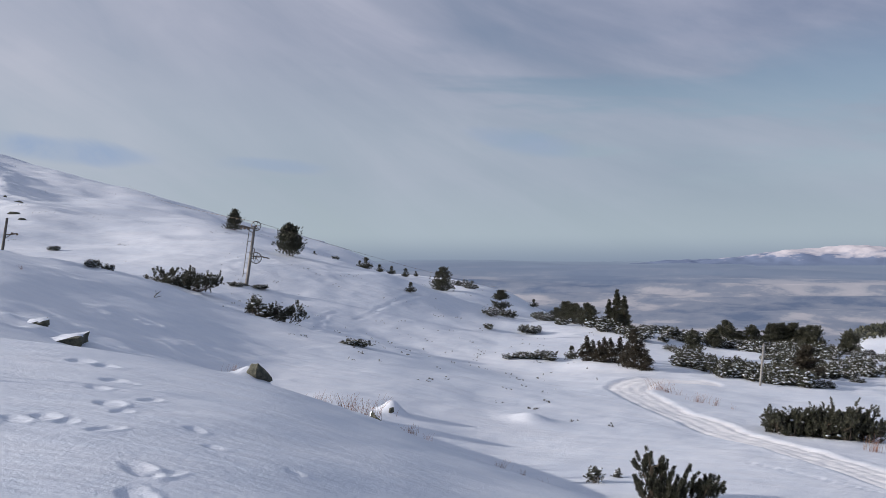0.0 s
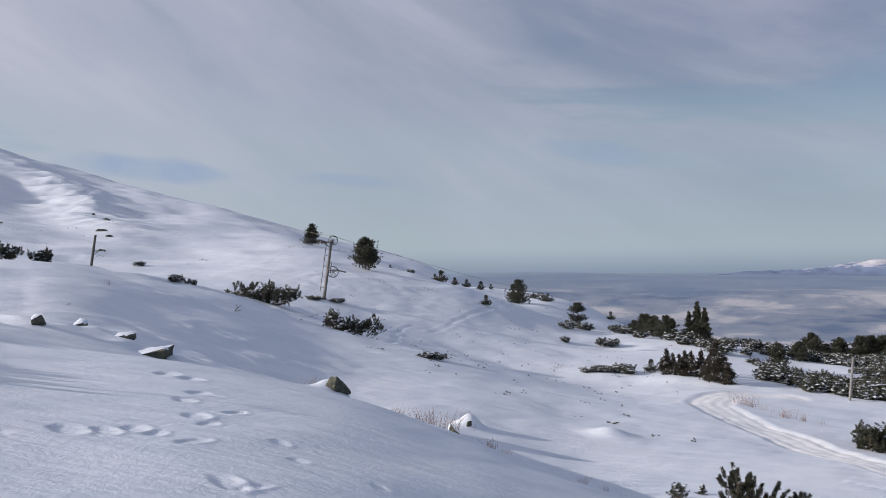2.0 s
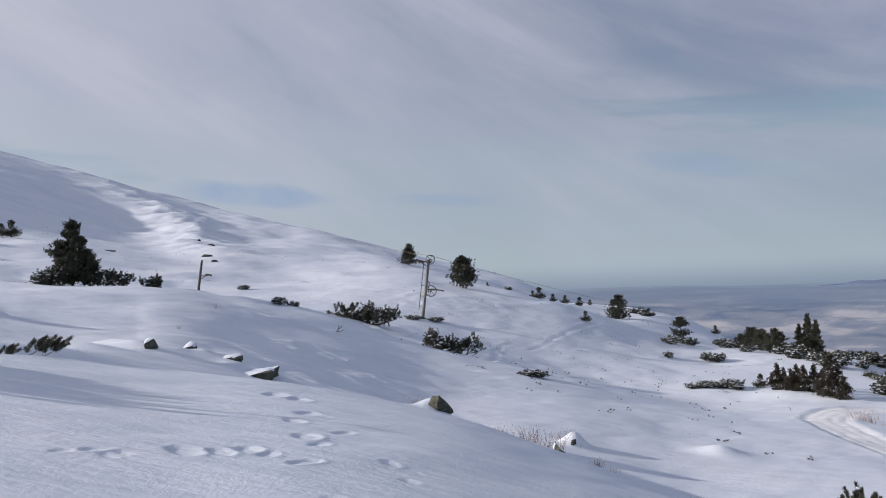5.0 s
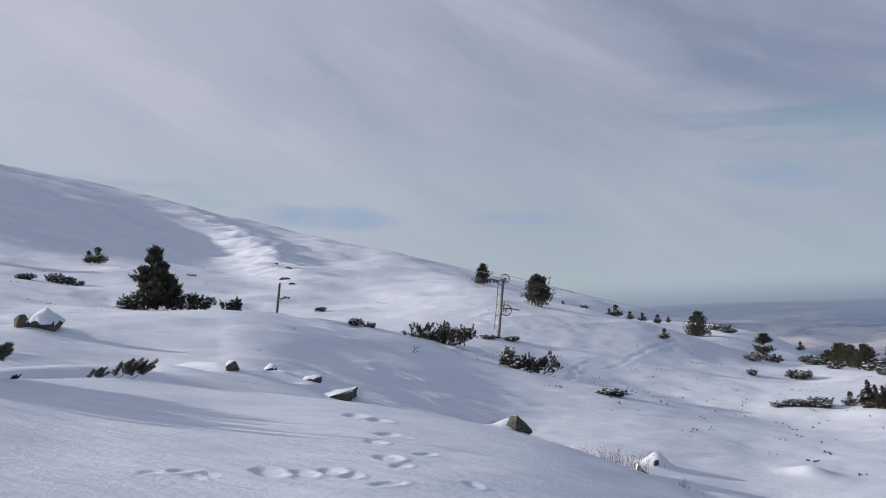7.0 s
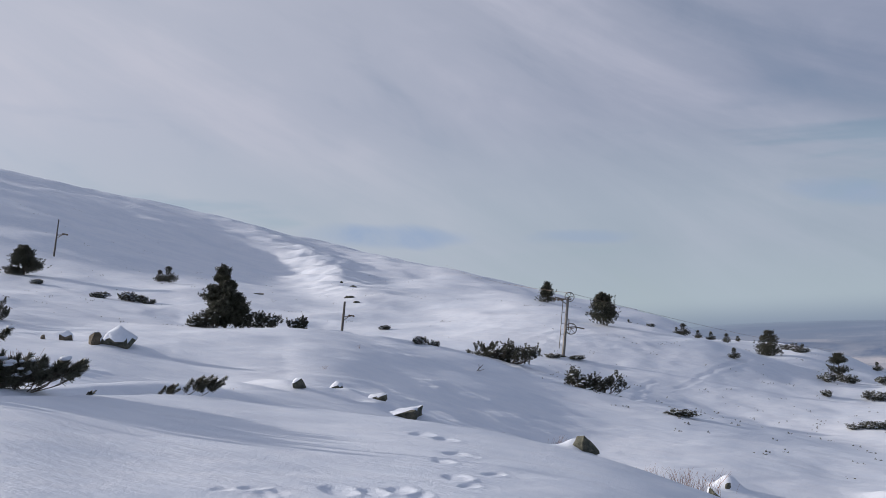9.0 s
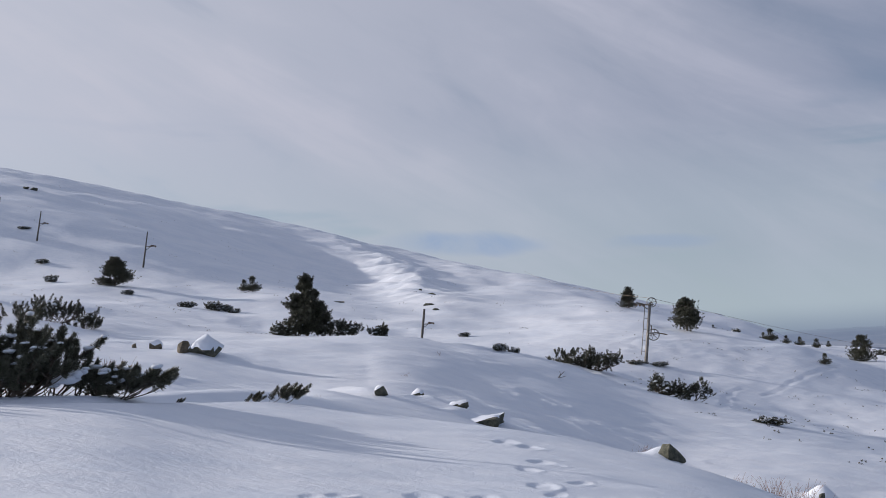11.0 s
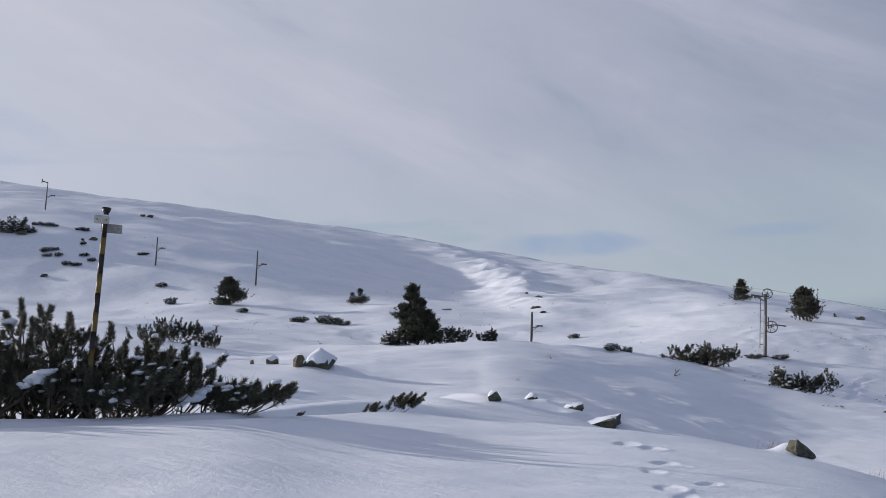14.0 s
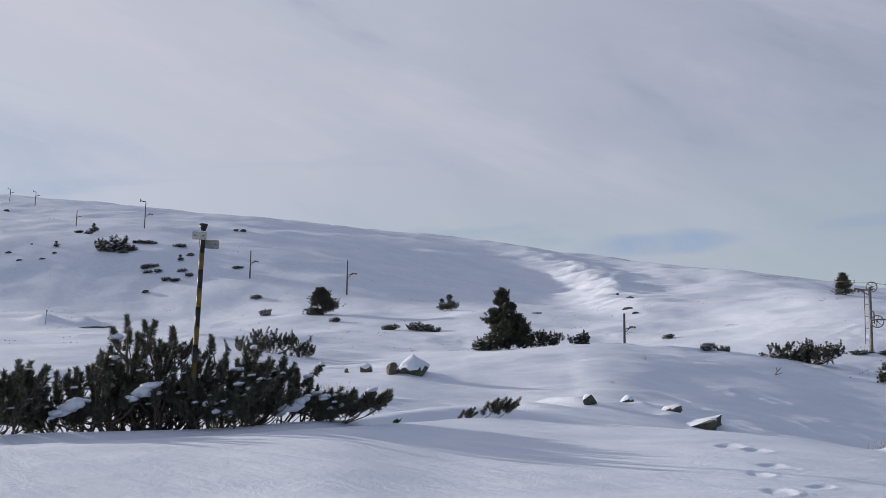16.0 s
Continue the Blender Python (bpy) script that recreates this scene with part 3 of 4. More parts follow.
def lumps(P, size, rng, flat=0.5):
    """Small rounded pads of snow at P: squashed low-poly balls."""
    n = len(P)
    lat, lon = 4, 7
    rings = []
    for a in np.linspace(-0.35 * np.pi, 0.5 * np.pi, lat):
        for b in range(lon):
            t = 2 * np.pi * b / lon
            rings.append((np.cos(a) * np.cos(t), np.cos(a) * np.sin(t), np.sin(a)))
    unit = np.array(rings)
    S = np.asarray(size).reshape(-1, 1, 1) * np.ones((n, 1, 1))
    wob = 1 + rng.normal(0, 0.13, (n, len(unit), 1))
    stretch = np.stack([rng.uniform(0.7, 1.5, n), rng.uniform(0.7, 1.5, n), rng.uniform(0.7, 1.1, n) * flat], 1)[:, None]
    V = (np.asarray(P)[:, None] + unit[None] * S * wob * stretch).reshape(-1, 3)
    F = []
    for r in range(lat - 1):
        for b in range(lon):
            a0, a1 = r * lon + b, r * lon + (b + 1) % lon
            F += [(a0, a1, a1 + lon), (a0, a1 + lon, a0 + lon)]
    F = np.array(F)
    return V, (F[None] + (np.arange(n) * len(unit))[:, None, None]).reshape(-1, 3)


def bezier(a, b, c, k):
    t = np.linspace(0, 1, k)[None, :, None]
    return a[:, None] * (1 - t) ** 2 + 2 * b[:, None] * t * (1 - t) + c[:, None] * t ** 2


def shrub(wide, tall, deep, stems, seed, label, shoot=0.24, count=46, needle=0.075, thick=0.013, snow=0.25, pads=0, lean=0.0,
          twigs=5, mat=None, name="mountain_pine_shrub", group="", split=False, plume=False):
    """A creeping mountain pine: stems that lie out and turn up, and brushes of needles at their ends."""
    rng = np.random.default_rng(seed)
    root = tagged(new(name), label, "pine shrub", group)
    th, r = rng.uniform(0, 2 * np.pi, stems), np.sqrt(rng.uniform(0.02, 1, stems))
    tip = np.stack([np.cos(th) * r * wide / 2, np.sin(th) * r * deep / 2, tall * np.sqrt(1.05 - r ** 2 * 0.8) * rng.uniform(0.45, 0.95, stems)], 1)
    tip[:, 0] += lean * tip[:, 2]
    tip[:, 2] *= 0.86 + 0.3 * np.cos(np.arange(stems) * 2.7) ** 2
    foot = tip * [0.45, 0.45, 0] + rng.normal(0, 0.05, (stems, 3)) * [wide, deep, 0]
    foot[:, 2] = -0.12 * tall
    bend = foot * [0.3, 0.3, 0] + tip * [0.8, 0.8, 0.16]
    k = 8
    paths = bezier(foot, bend, tip, k) + rng.normal(0, 0.012 * tall, (stems, k, 3))
    base_r = 0.02 * tall + 0.006
    thin = rng.uniform(0.6, 1.2, (stems, 1))
    # side twigs that turn up
    si = np.repeat(np.arange(stems), twigs)
    at = rng.uniform(0.22, 0.98, len(si)) * (k - 1)
    lo = np.floor(at).astype(int)
    fr = (at - lo)[:, None]
    a = paths[si, lo] * (1 - fr) + paths[si, np.minimum(lo + 1, k - 1)] * fr
    out = rng.normal(0, 1, a.shape) * [1, 1, 0.2]
    out /= np.linalg.norm(out, axis=1, keepdims=True)
    ln = tall * rng.uniform(0.12, 0.3, (len(si), 1)) + shoot * 0.4
    c = a + out * ln * 0.8 + np.array([lean * 0.5, 0, 0.75]) * ln
    b = a + out * ln * 0.65 + np.array([0, 0, 0.12]) * ln
    tw = bezier(a, b, c, 5)

    def wood(which, name, label):
        mine = np.isin(si, which)
        V1, F1 = tubes(paths[which], np.linspace(base_r, base_r * 0.3, k)[None] * thin[which])
        V2, F2 = tubes(tw[mine], np.linspace(base_r * 0.45, base_r * 0.2, 5)[None] * np.ones((mine.sum(), 1)), 4)
        return piece(name, tri_mesh(name, np.concatenate([V1, V2]), np.concatenate([F1, F2 + len(V1)]), BARK), root, label)

    owner = np.concatenate([si, np.arange(stems), si, si])
    ends = np.concatenate([tw[:, -1], paths[:, -1], tw[:, 3], tw[:, 2]])
    ways = np.concatenate([tw[:, -1] - tw[:, -2], paths[:, -1] - paths[:, -2], tw[:, -1] - tw[:, -3] + rng.normal(0, 0.3, c.shape) * ln,
                           tw[:, -1] - tw[:, -3] + rng.normal(0, 0.5, c.shape) * ln])
    ways = ways / (np.linalg.norm(ways, axis=1, keepdims=True) + 1e-9) + rng.normal(0, 0.35, ways.shape) + [lean * 0.6, 0, 0.1]
    if plume:  # one full brush to each twig, turned up
        owner, ends = np.concatenate([si, np.arange(stems)]), np.concatenate([tw[:, 3], paths[:, -1]])
        ways = np.concatenate([tw[:, -1] - tw[:, 2], paths[:, -1] - paths[:, -3]])
        ways = ways / (np.linalg.norm(ways, axis=1, keepdims=True) + 1e-9) + rng.normal(0, 0.16, ways.shape) + [lean * 0.35, 0, 0.35]
    keep = ends[:, 2] > (0.10 if plume else 0.01) * tall
    ends, ways, owner = ends[keep], ways[keep], owner[keep]
    L = shoot * rng.uniform(0.6, 1.25, len(ends))
    if split:  # every branch by itself, with its own needles
        for s in range(stems):
            branch = wood(np.array([s]), "branch", "")
            mine = owner == s
            if mine.any():
                V, F = needles(ends[mine], ways[mine], L[mine], needle, thick, count, rng)
                piece("foliage", tri_mesh("foliage", V, F, mat or NEEDLES), branch, "dark green needle brushes")
    else:
        tagged(wood(np.arange(stems), "branching", "bare grey-brown stems"), kind="stuff")
        V, F = needles(ends, ways, L, needle, thick, count, rng)
        tagged(piece("foliage", tri_mesh("foliage", V, F, mat or NEEDLES), root, "dark green needle brushes"), kind="stuff")
    if snow > 0:
        pick = rng.random(len(ends)) < snow
        V, F = lumps(ends[pick] + ways[pick] * (shoot * 0.5) + [0, 0, shoot * 0.1], shoot * rng.uniform(0.12, 0.38, (pick.sum(), 1)), rng)
        tagged(piece("snow_dusting", tri_mesh("snow_dusting", V, F, SNOW_PAD, True), root, "snow caught among the twigs"), kind="stuff")
    for p in range(pads):
        x, y = rng.uniform(-0.3, 0.3) * wide, -deep * rng.uniform(0.15, 0.4)
        m = 9
        t = np.linspace(-1, 1, m)
        pts = np.stack([x + t * 0.26, y - 0.25 * deep + rng.normal(0, 0.05, m), tall * 0.42 + t * 0.10 + rng.normal(0, 0.03, m)], 1)
        V, F = lumps(pts, 0.13 * (1.1 - np.abs(t))[:, None] + 0.04, rng, 0.55)
        piece("snow_pad", tri_mesh("snow_pad", V, F, SNOW_PAD, True), root, "thick pad of snow")
    return root


def conifer(tall, wide, seed, label, shape="round", mat=None, name="pine_tree", brushes=900, low=0.01, group="", snow=0.0):
    """A tree: tapered trunk, whorled limbs, and a crown of needle brushes along the limbs."""
    rng = np.random.default_rng(seed)
    root = tagged(new(name), label, "tree", group)
    k = 7
    z = np.linspace(-0.03 * tall, tall * 0.97, k)
    trunk = np.stack([rng.normal(0, 0.006 * tall, k), rng.normal(0, 0.006 * tall, k), z], 1)[None]
    V, F = tubes(trunk, np.linspace(0.028 * tall, 0.005 * tall, k)[None], 8)
    piece("trunk", tri_mesh("trunk", V, F, BARK, True), root, "grey-brown trunk")
    limbs = int(26 + 26 * tall / 4)
    h = rng.uniform(low, 0.97, limbs) ** 0.9
    if shape == "round":
        reach = np.clip(1.02 - h ** 2, 0.03, 1) ** 0.6 * (0.82 + 0.18 * np.minimum(h / 0.2, 1))
    elif shape == "spire":
        reach = np.clip(1.0 - h, 0.03, 1) ** 1.05
    elif shape == "pointed":
        reach = np.clip(1.02 - h, 0.04, 1) ** 0.85
    else:
        reach = np.clip(1.04 - h, 0.06, 1) ** 0.72
    reach = reach * wide / 2 * rng.uniform(0.5 if shape == "pointed" else 0.68, 1.15, limbs)
    th = np.arange(limbs) * 2.39996 + rng.normal(0, 0.3, limbs)
    a = np.stack([np.zeros(limbs), np.zeros(limbs), h * tall], 1)
    rise = {"round": 0.35, "spire": -0.12, "loose": 0.42, "pointed": 0.55}[shape]
    out = np.stack([np.cos(th), np.sin(th), np.zeros(limbs)], 1) * reach[:, None]
    c = a + out + np.array([0, 0, 1]) * (reach * rise)[:, None]
    c[:, 2] = np.minimum(c[:, 2], tall * 0.985)
    b = a + out * 0.6 + np.array([0, 0, 1]) * (reach * (0.02 if shape != "spire" else 0.05))[:, None]
    paths = bezier(a, b, c, 6)
    V, F = tubes(paths, np.linspace(0.009 * tall, 0.002 * tall, 6)[None] * np.ones((limbs, 1)), 4)
    tagged(piece("branching", tri_mesh("branching", V, F, BARK), root, "spreading limbs"), kind="stuff")
    w = reach + 0.15 * wide
    li = rng.choice(limbs, brushes, p=w / w.sum())
    t = rng.uniform(0.35 if shape == "pointed" else 0.18, 1.0, brushes) ** 0.7 * 5
    lo = np.minimum(t.astype(int), 4)
    fr = (t - lo)[:, None]
    P = paths[li, lo] * (1 - fr) + paths[li, lo + 1] * fr
    spread = reach[li][:, None] * (0.11 if shape == "pointed" else 0.2) + (0.006 if shape == "spire" else 0.02) * tall
    P = P + rng.normal(0, 1, P.shape) * spread * [1, 1, 0.45]
    P[:, 2] = np.clip(P[:, 2], 0.02 * tall, tall * 0.99)
    up = 0.75 if shape != "spire" else 0.05
    U = P * [1, 1, 0] / (wide * 0.5) + rng.normal(0, 0.35, P.shape) + [0, 0, up]
    s = 0.085 * tall ** 0.6 * (0.62 if shape == "spire" else 1.0)
    V, F = needles(P, U, np.full(brushes, s * 1.5) * rng.uniform(0.6, 1.3, brushes), s * 1.0, s * 0.26, 22, rng)
    tagged(piece("crown", tri_mesh("crown", V, F, mat or NEEDLES), root, "dense needle crown"), kind="stuff")
    if snow > 0:
        pick = rng.random(brushes) < snow
        V, F = lumps(P[pick] + [0, 0, s * 0.5], s * rng.uniform(0.3, 0.8, (pick.sum(), 1)), rng)
        tagged(piece("snow_dusting", tri_mesh("snow_dusting", V, F, SNOW_PAD, True), root, "snow caught among the twigs"), kind="stuff")
    return root


def stand(ob, az, d, turn=0.0, size=1.0, sink=0.05, tall=1.0):
    """Sets a thing on the ground."""
    p = spot(az, d)
    ob.matrix_basis = pose(p.x, p.y, p.z - sink, 0, 0, turn) @ Matrix.Diagonal((size, size, size * tall, 1))
    return ob


def again(ob, az, d, turn=0.0, size=1.0, sink=0.05, tall=1.0):
    p = spot(az, d)
    keep, ob.scale = ob.scale.copy(), (1, 1, 1)
    made = copy_thing(ob, pose(p.x, p.y, p.z - sink, 0, 0, turn) @ Matrix.Diagonal((size, size, size * tall, 1)))
    ob.scale = keep
    return made


# ---- the lift: pylons taken as square to slope, leant rightward in the camera's view ----
LEAN = 7.8


def leaning(az, d, lean=LEAN, sink=0.1):
    p = spot(az, d)
    return pose(p.x, p.y, p.z - sink, 0, 0, az) @ pose(0, 0, 0, 0, lean, 0)


def ring(cx, cz, r, k=24, y=0.0):
    t = np.linspace(0, 2 * np.pi, k + 1)
    return np.stack([cx + r * np.cos(t), np.full(k + 1, y), cz + r * np.sin(t)], 1)


def rod(name, points, radius, mat, parent, label="", sides=8, end=None):
    pts = np.array(points, float)[None]
    k = pts.shape[1]
    V, F = tubes(pts, np.linspace(radius, end if end else radius, k)[None], sides)
    cap0, cap1 = np.arange(sides), np.arange(sides) + (k - 1) * sides
    caps = [(cap0[0], cap0[i + 1], cap0[i]) for i in range(1, sides - 1)] + [(cap1[0], cap1[i], cap1[i + 1]) for i in range(1, sides - 1)]
    return piece(name, tri_mesh(name, V, np.concatenate([F, np.array(caps)]), mat, sides > 5), parent, label)


def wheel(name, cx, cz, r, parent, y=0.0):
    rim = rod(name, ring(cx, cz, r, y=y), 0.055 * r + 0.02, STEEL, parent, "grooved steel wheel rim")
    for k in range(3):
        a = math.pi * k / 3 + 0.3
        rod("spoke", [(cx - r * math.cos(a), y, cz - r * math.sin(a)), (cx + r * math.cos(a), y, cz + r * math.sin(a))], 0.025, STEEL, rim)
    rod("hub", [(cx, y - 0.12, cz), (cx, y + 0.12, cz)], 0.09, RUST, rim)
    return rim


def main_pylon(az, d, tall):
    root = tagged(new("lift_pylon"), "weathered steel ski-lift pylon with rope wheels, leaning over snow", "lift pylon", "ski lift pylons")
    root.matrix_basis = leaning(az, d)
    rod("mast", [(0, 0, -0.3), (0, 0, tall * 0.5), (0, 0, tall)], 0.17, STEEL, root, "round steel mast", 12, 0.13)
    wheel("top_wheel", 0.15, tall + 0.05, 0.46, root, -0.2)
    arm = rod("arm", [(0.3, 0, tall - 0.2), (-0.5, 0, tall - 0.22), (-1.35, 0, tall - 0.1)], 0.08, STEEL, root, "short cross arm")
    for x in (-1.3, -0.95, -0.6):
        rod("roller", [(x, -0.16, tall - 0.32), (x, 0.16, tall - 0.32)], 0.14, RUST, arm)
    rod("brace", [(0, 0, tall - 0.75), (-0.95, 0, tall - 0.2)], 0.045, STEEL, root)
    rod("cable_rail", [(-0.48, 0, tall - 0.3), (-0.48, 0, tall * 0.55), (-0.48, 0, tall * 0.14)], 0.04, STEEL, root, "thin rail beside the mast")
    for h in (0.2, 0.38, 0.56, 0.74):
        rod("clamp", [(0, 0, tall * h), (-0.5, 0, tall * h)], 0.025, STEEL, root)
    low = tall * 0.50
    wheel("return_wheel", 0.55, low - 0.1, 0.55, root, -0.15)
    rod("bracket", [(0, 0, low), (0.9, 0, low + 0.12), (1.9, 0, low + 0.02)], 0.06, RUST, root, "rusted bracket")
    rod("bracket", [(0, 0, low + 0.9), (0.28, 0, low + 0.8), (0.32, 0, low - 0.3)], 0.05, RUST, root, "rusted bracket")
    rod("footing", [(0, 0, -0.25), (0, 0, 0.16)], 0.34, ROCK, root, "concrete footing in snow", 10)
    return root


def small_pylon(az, d, tall, top_arm=False, side=0.58):
    root = tagged(new("lift_pylon"), "weathered steel lift pylon with one rope bracket, leaning on snow", "lift pylon", "ski lift pylons")
    root.matrix_basis = leaning(az, d)
    rod("mast", [(0, 0, -0.3), (0, 0, tall * 0.5), (0, 0, tall)], 0.16 * (tall / 5) ** 0.5, MAST, root, "dark weathered steel mast", 10, 0.10)
    s, h = tall / 6.0, tall * side
    rod("bracket", [(0, 0, h), (0.7 * s, 0, h + 0.1 * s), (1.35 * s, 0, h + 0.3 * s)], 0.07 * s, RUST, root, "rope bracket")
    rod("brace", [(0, 0, h - 0.6 * s), (0.75 * s, 0, h + 0.1 * s)], 0.045 * s, RUST, root)
    holder = rod("roller_beam", [(0.75 * s, 0, h + 0.38 * s), (1.6 * s, 0, h + 0.3 * s)], 0.06 * s, RUST, root)
    for x in (0.85, 1.5):
        rod("roller", [(x * s, -0.1, h + 0.25 * s), (x * s, 0.1, h + 0.25 * s)], 0.16 * s, RUST, holder)
    if top_arm:
        rod("arm", [(0, 0, tall - 0.1), (-0.6 * s, 0, tall), (-1.2 * s, 0, tall + 0.12 * s)], 0.11 * s, STEEL, root, "upper rope arm")
        rod("arm_tip", [(-1.15 * s, 0, tall - 0.2 * s), (-1.1 * s, 0, tall + 0.55 * s)], 0.10 * s, STEEL, root)
    return root


main_pylon(12.14, 94.5, 6.1)
small_pylon(25.82, 86.0, 3.75, side=0.62)
small_pylon(42.26, 181.2, 6.95)
small_pylon(48.04, 196.7, 6.07)
small_pylon(53.95, 273, 7.98, True, 0.5)
small_pylon(57.76, 276, 4.77)
small_pylon(59.90, 417, 6.22, True, 0.72)
small_pylon(61.22, 435, 5.62, True, 0.7)


def rope(ends, sag, label):
    a, b = (np.array(e, float) for e in ends)
    t = np.linspace(0, 1, 40)[:, None]
    pts = a + (b - a) * t - np.array([0, 0, 1.0]) * 4 * sag * t * (1 - t)
    ob = rod("lift_cable", pts, 0.018, RUST, None, "", 5)
    return tagged(ob, label, "cable")


head = leaning(12.14, 94.5) @ Vector((0.15, -0.2, 6.55))
far_end = spot(-3.5, 230.0)
rope([head, far_end + Vector((0, 0, 9.0))], 0.6, "thin steel lift cable hanging over the snow slope")
far_end = spot(19.0, 330.0)
rope([head, far_end + Vector((0, 0, 2.0))], 1.2, "thin steel lift cable climbing over the ridge")


# ---- marker pole in the thicket ----
def marker_pole(az, d):
    root = tagged(new("trail_marker_pole"), "black and yellow banded trail marker pole with two small boards", "marker pole")
    root.matrix_basis = leaning(az, d, 8.6)
    cuts = [3.5, 3.06, 2.77, 2.45, 2.13, 1.81, 1.50, 1.21, 0.92, 0.6, 0.28, -0.3]
    for k in range(len(cuts) - 1):
        mat = PAINT_BLACK if k % 2 == 0 else PAINT_YELLOW
        rod("band", [(0, 0, cuts[k + 1]), (0, 0, cuts[k])], 0.044, mat, root, "black band" if mat is PAINT_BLACK else "ochre yellow band", 14)
    rod("cap", [(0, 0, 3.49), (0, 0, 3.56)], 0.06, PAINT_BLACK, root, "black flared cap", 14, 0.075)
    for name, x, y, z, w, h, mat, lab in (("board", -0.06, -0.075, 3.34, 0.24, 0.13, BOARD, "cream weathered board"),
                                          ("board", 0.11, 0.072, 3.23, 0.33, 0.15, BOARD_GREY, "grey weathered board")):
        bm = bmesh.new()
        bmesh.ops.create_cube(bm, size=1.0, matrix=Matrix.Translation((x, y, z)) @ Matrix.Diagonal((w, 0.04, h, 1)))
        bmesh.ops.bevel(bm, geom=bm.edges[:], offset=0.008, segments=2, affect="EDGES")
        b = part(name, bm, mat, root, lab)
        for bx in (-0.3, 0.3):
            rod("bolt", [(x + bx * w, y - 0.03, z), (x + bx * w, y + 0.03, z)], 0.012, RUST, b, sides=6)
    bm = bmesh.new()
    bmesh.ops.create_cube(bm, size=1.0, matrix=Matrix.Translation((-0.06, -0.075, 3.417)) @ Matrix.Diagonal((0.24, 0.06, 0.02, 1)))
    bmesh.ops.bevel(bm, geom=bm.edges[:], offset=0.006, segments=2, affect="EDGES")
    part("snow_rim", bm, SNOW_PAD, root, "thin rim of snow on the board")
    return root


marker_pole(52.46, 16.6)


# ---- pine thicket round the marker ----
TH = "dense dark green mountain pine shrub holding pads of snow"
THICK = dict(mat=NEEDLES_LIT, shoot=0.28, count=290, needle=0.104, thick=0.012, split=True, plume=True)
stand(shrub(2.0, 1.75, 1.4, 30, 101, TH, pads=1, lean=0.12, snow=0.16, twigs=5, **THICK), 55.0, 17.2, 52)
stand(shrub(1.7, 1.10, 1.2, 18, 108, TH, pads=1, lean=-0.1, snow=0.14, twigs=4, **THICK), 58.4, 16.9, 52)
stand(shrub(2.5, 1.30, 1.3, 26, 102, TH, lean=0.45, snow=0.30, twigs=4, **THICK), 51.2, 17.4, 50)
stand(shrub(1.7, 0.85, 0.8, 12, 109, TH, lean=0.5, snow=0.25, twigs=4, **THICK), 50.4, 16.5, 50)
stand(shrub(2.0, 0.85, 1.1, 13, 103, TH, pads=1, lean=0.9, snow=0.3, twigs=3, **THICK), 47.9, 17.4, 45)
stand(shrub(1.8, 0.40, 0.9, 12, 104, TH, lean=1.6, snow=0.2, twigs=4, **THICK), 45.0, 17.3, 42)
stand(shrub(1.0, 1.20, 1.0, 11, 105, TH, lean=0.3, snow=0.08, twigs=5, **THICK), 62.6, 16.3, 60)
HUMP = "dark mountain pine shrub on a snow hump"
stand(shrub(4.4, 1.25, 2.0, 24, 106, HUMP, shoot=0.5, needle=0.14, thick=0.02, count=150, twigs=5, lean=0.2, snow=0.12, plume=True), 47.9, 62.0, 45, sink=0.15)
stand(shrub(2.2, 0.95, 1.4, 11, 107, HUMP, shoot=0.5, needle=0.14, thick=0.02, count=150, twigs=4, lean=0.2, snow=0.08, plume=True), 45.5, 64.0, 45, sink=0.15)
# young tips poking out of the bank
tips = shrub(0.5, 0.11, 0.2, 3, 111, "few dark pine tips poking out of snow", shoot=0.36, count=420, needle=0.09, thick=0.0085, lean=2.2, snow=0.0, twigs=1, group="pine tips in the bank", split=True, plume=True)
stand(tips, 35.54, 20.2, 35, sink=-0.02)
again(tips, 34.63, 20.2, 48, 0.95, sink=-0.02)
again(tips, 36.89, 20.2, 20, 0.7, sink=-0.02)
again(tips, 40.8, 19.0, 60, 0.32)
again(tips, 38.9, 19.5, 40, 0.22)


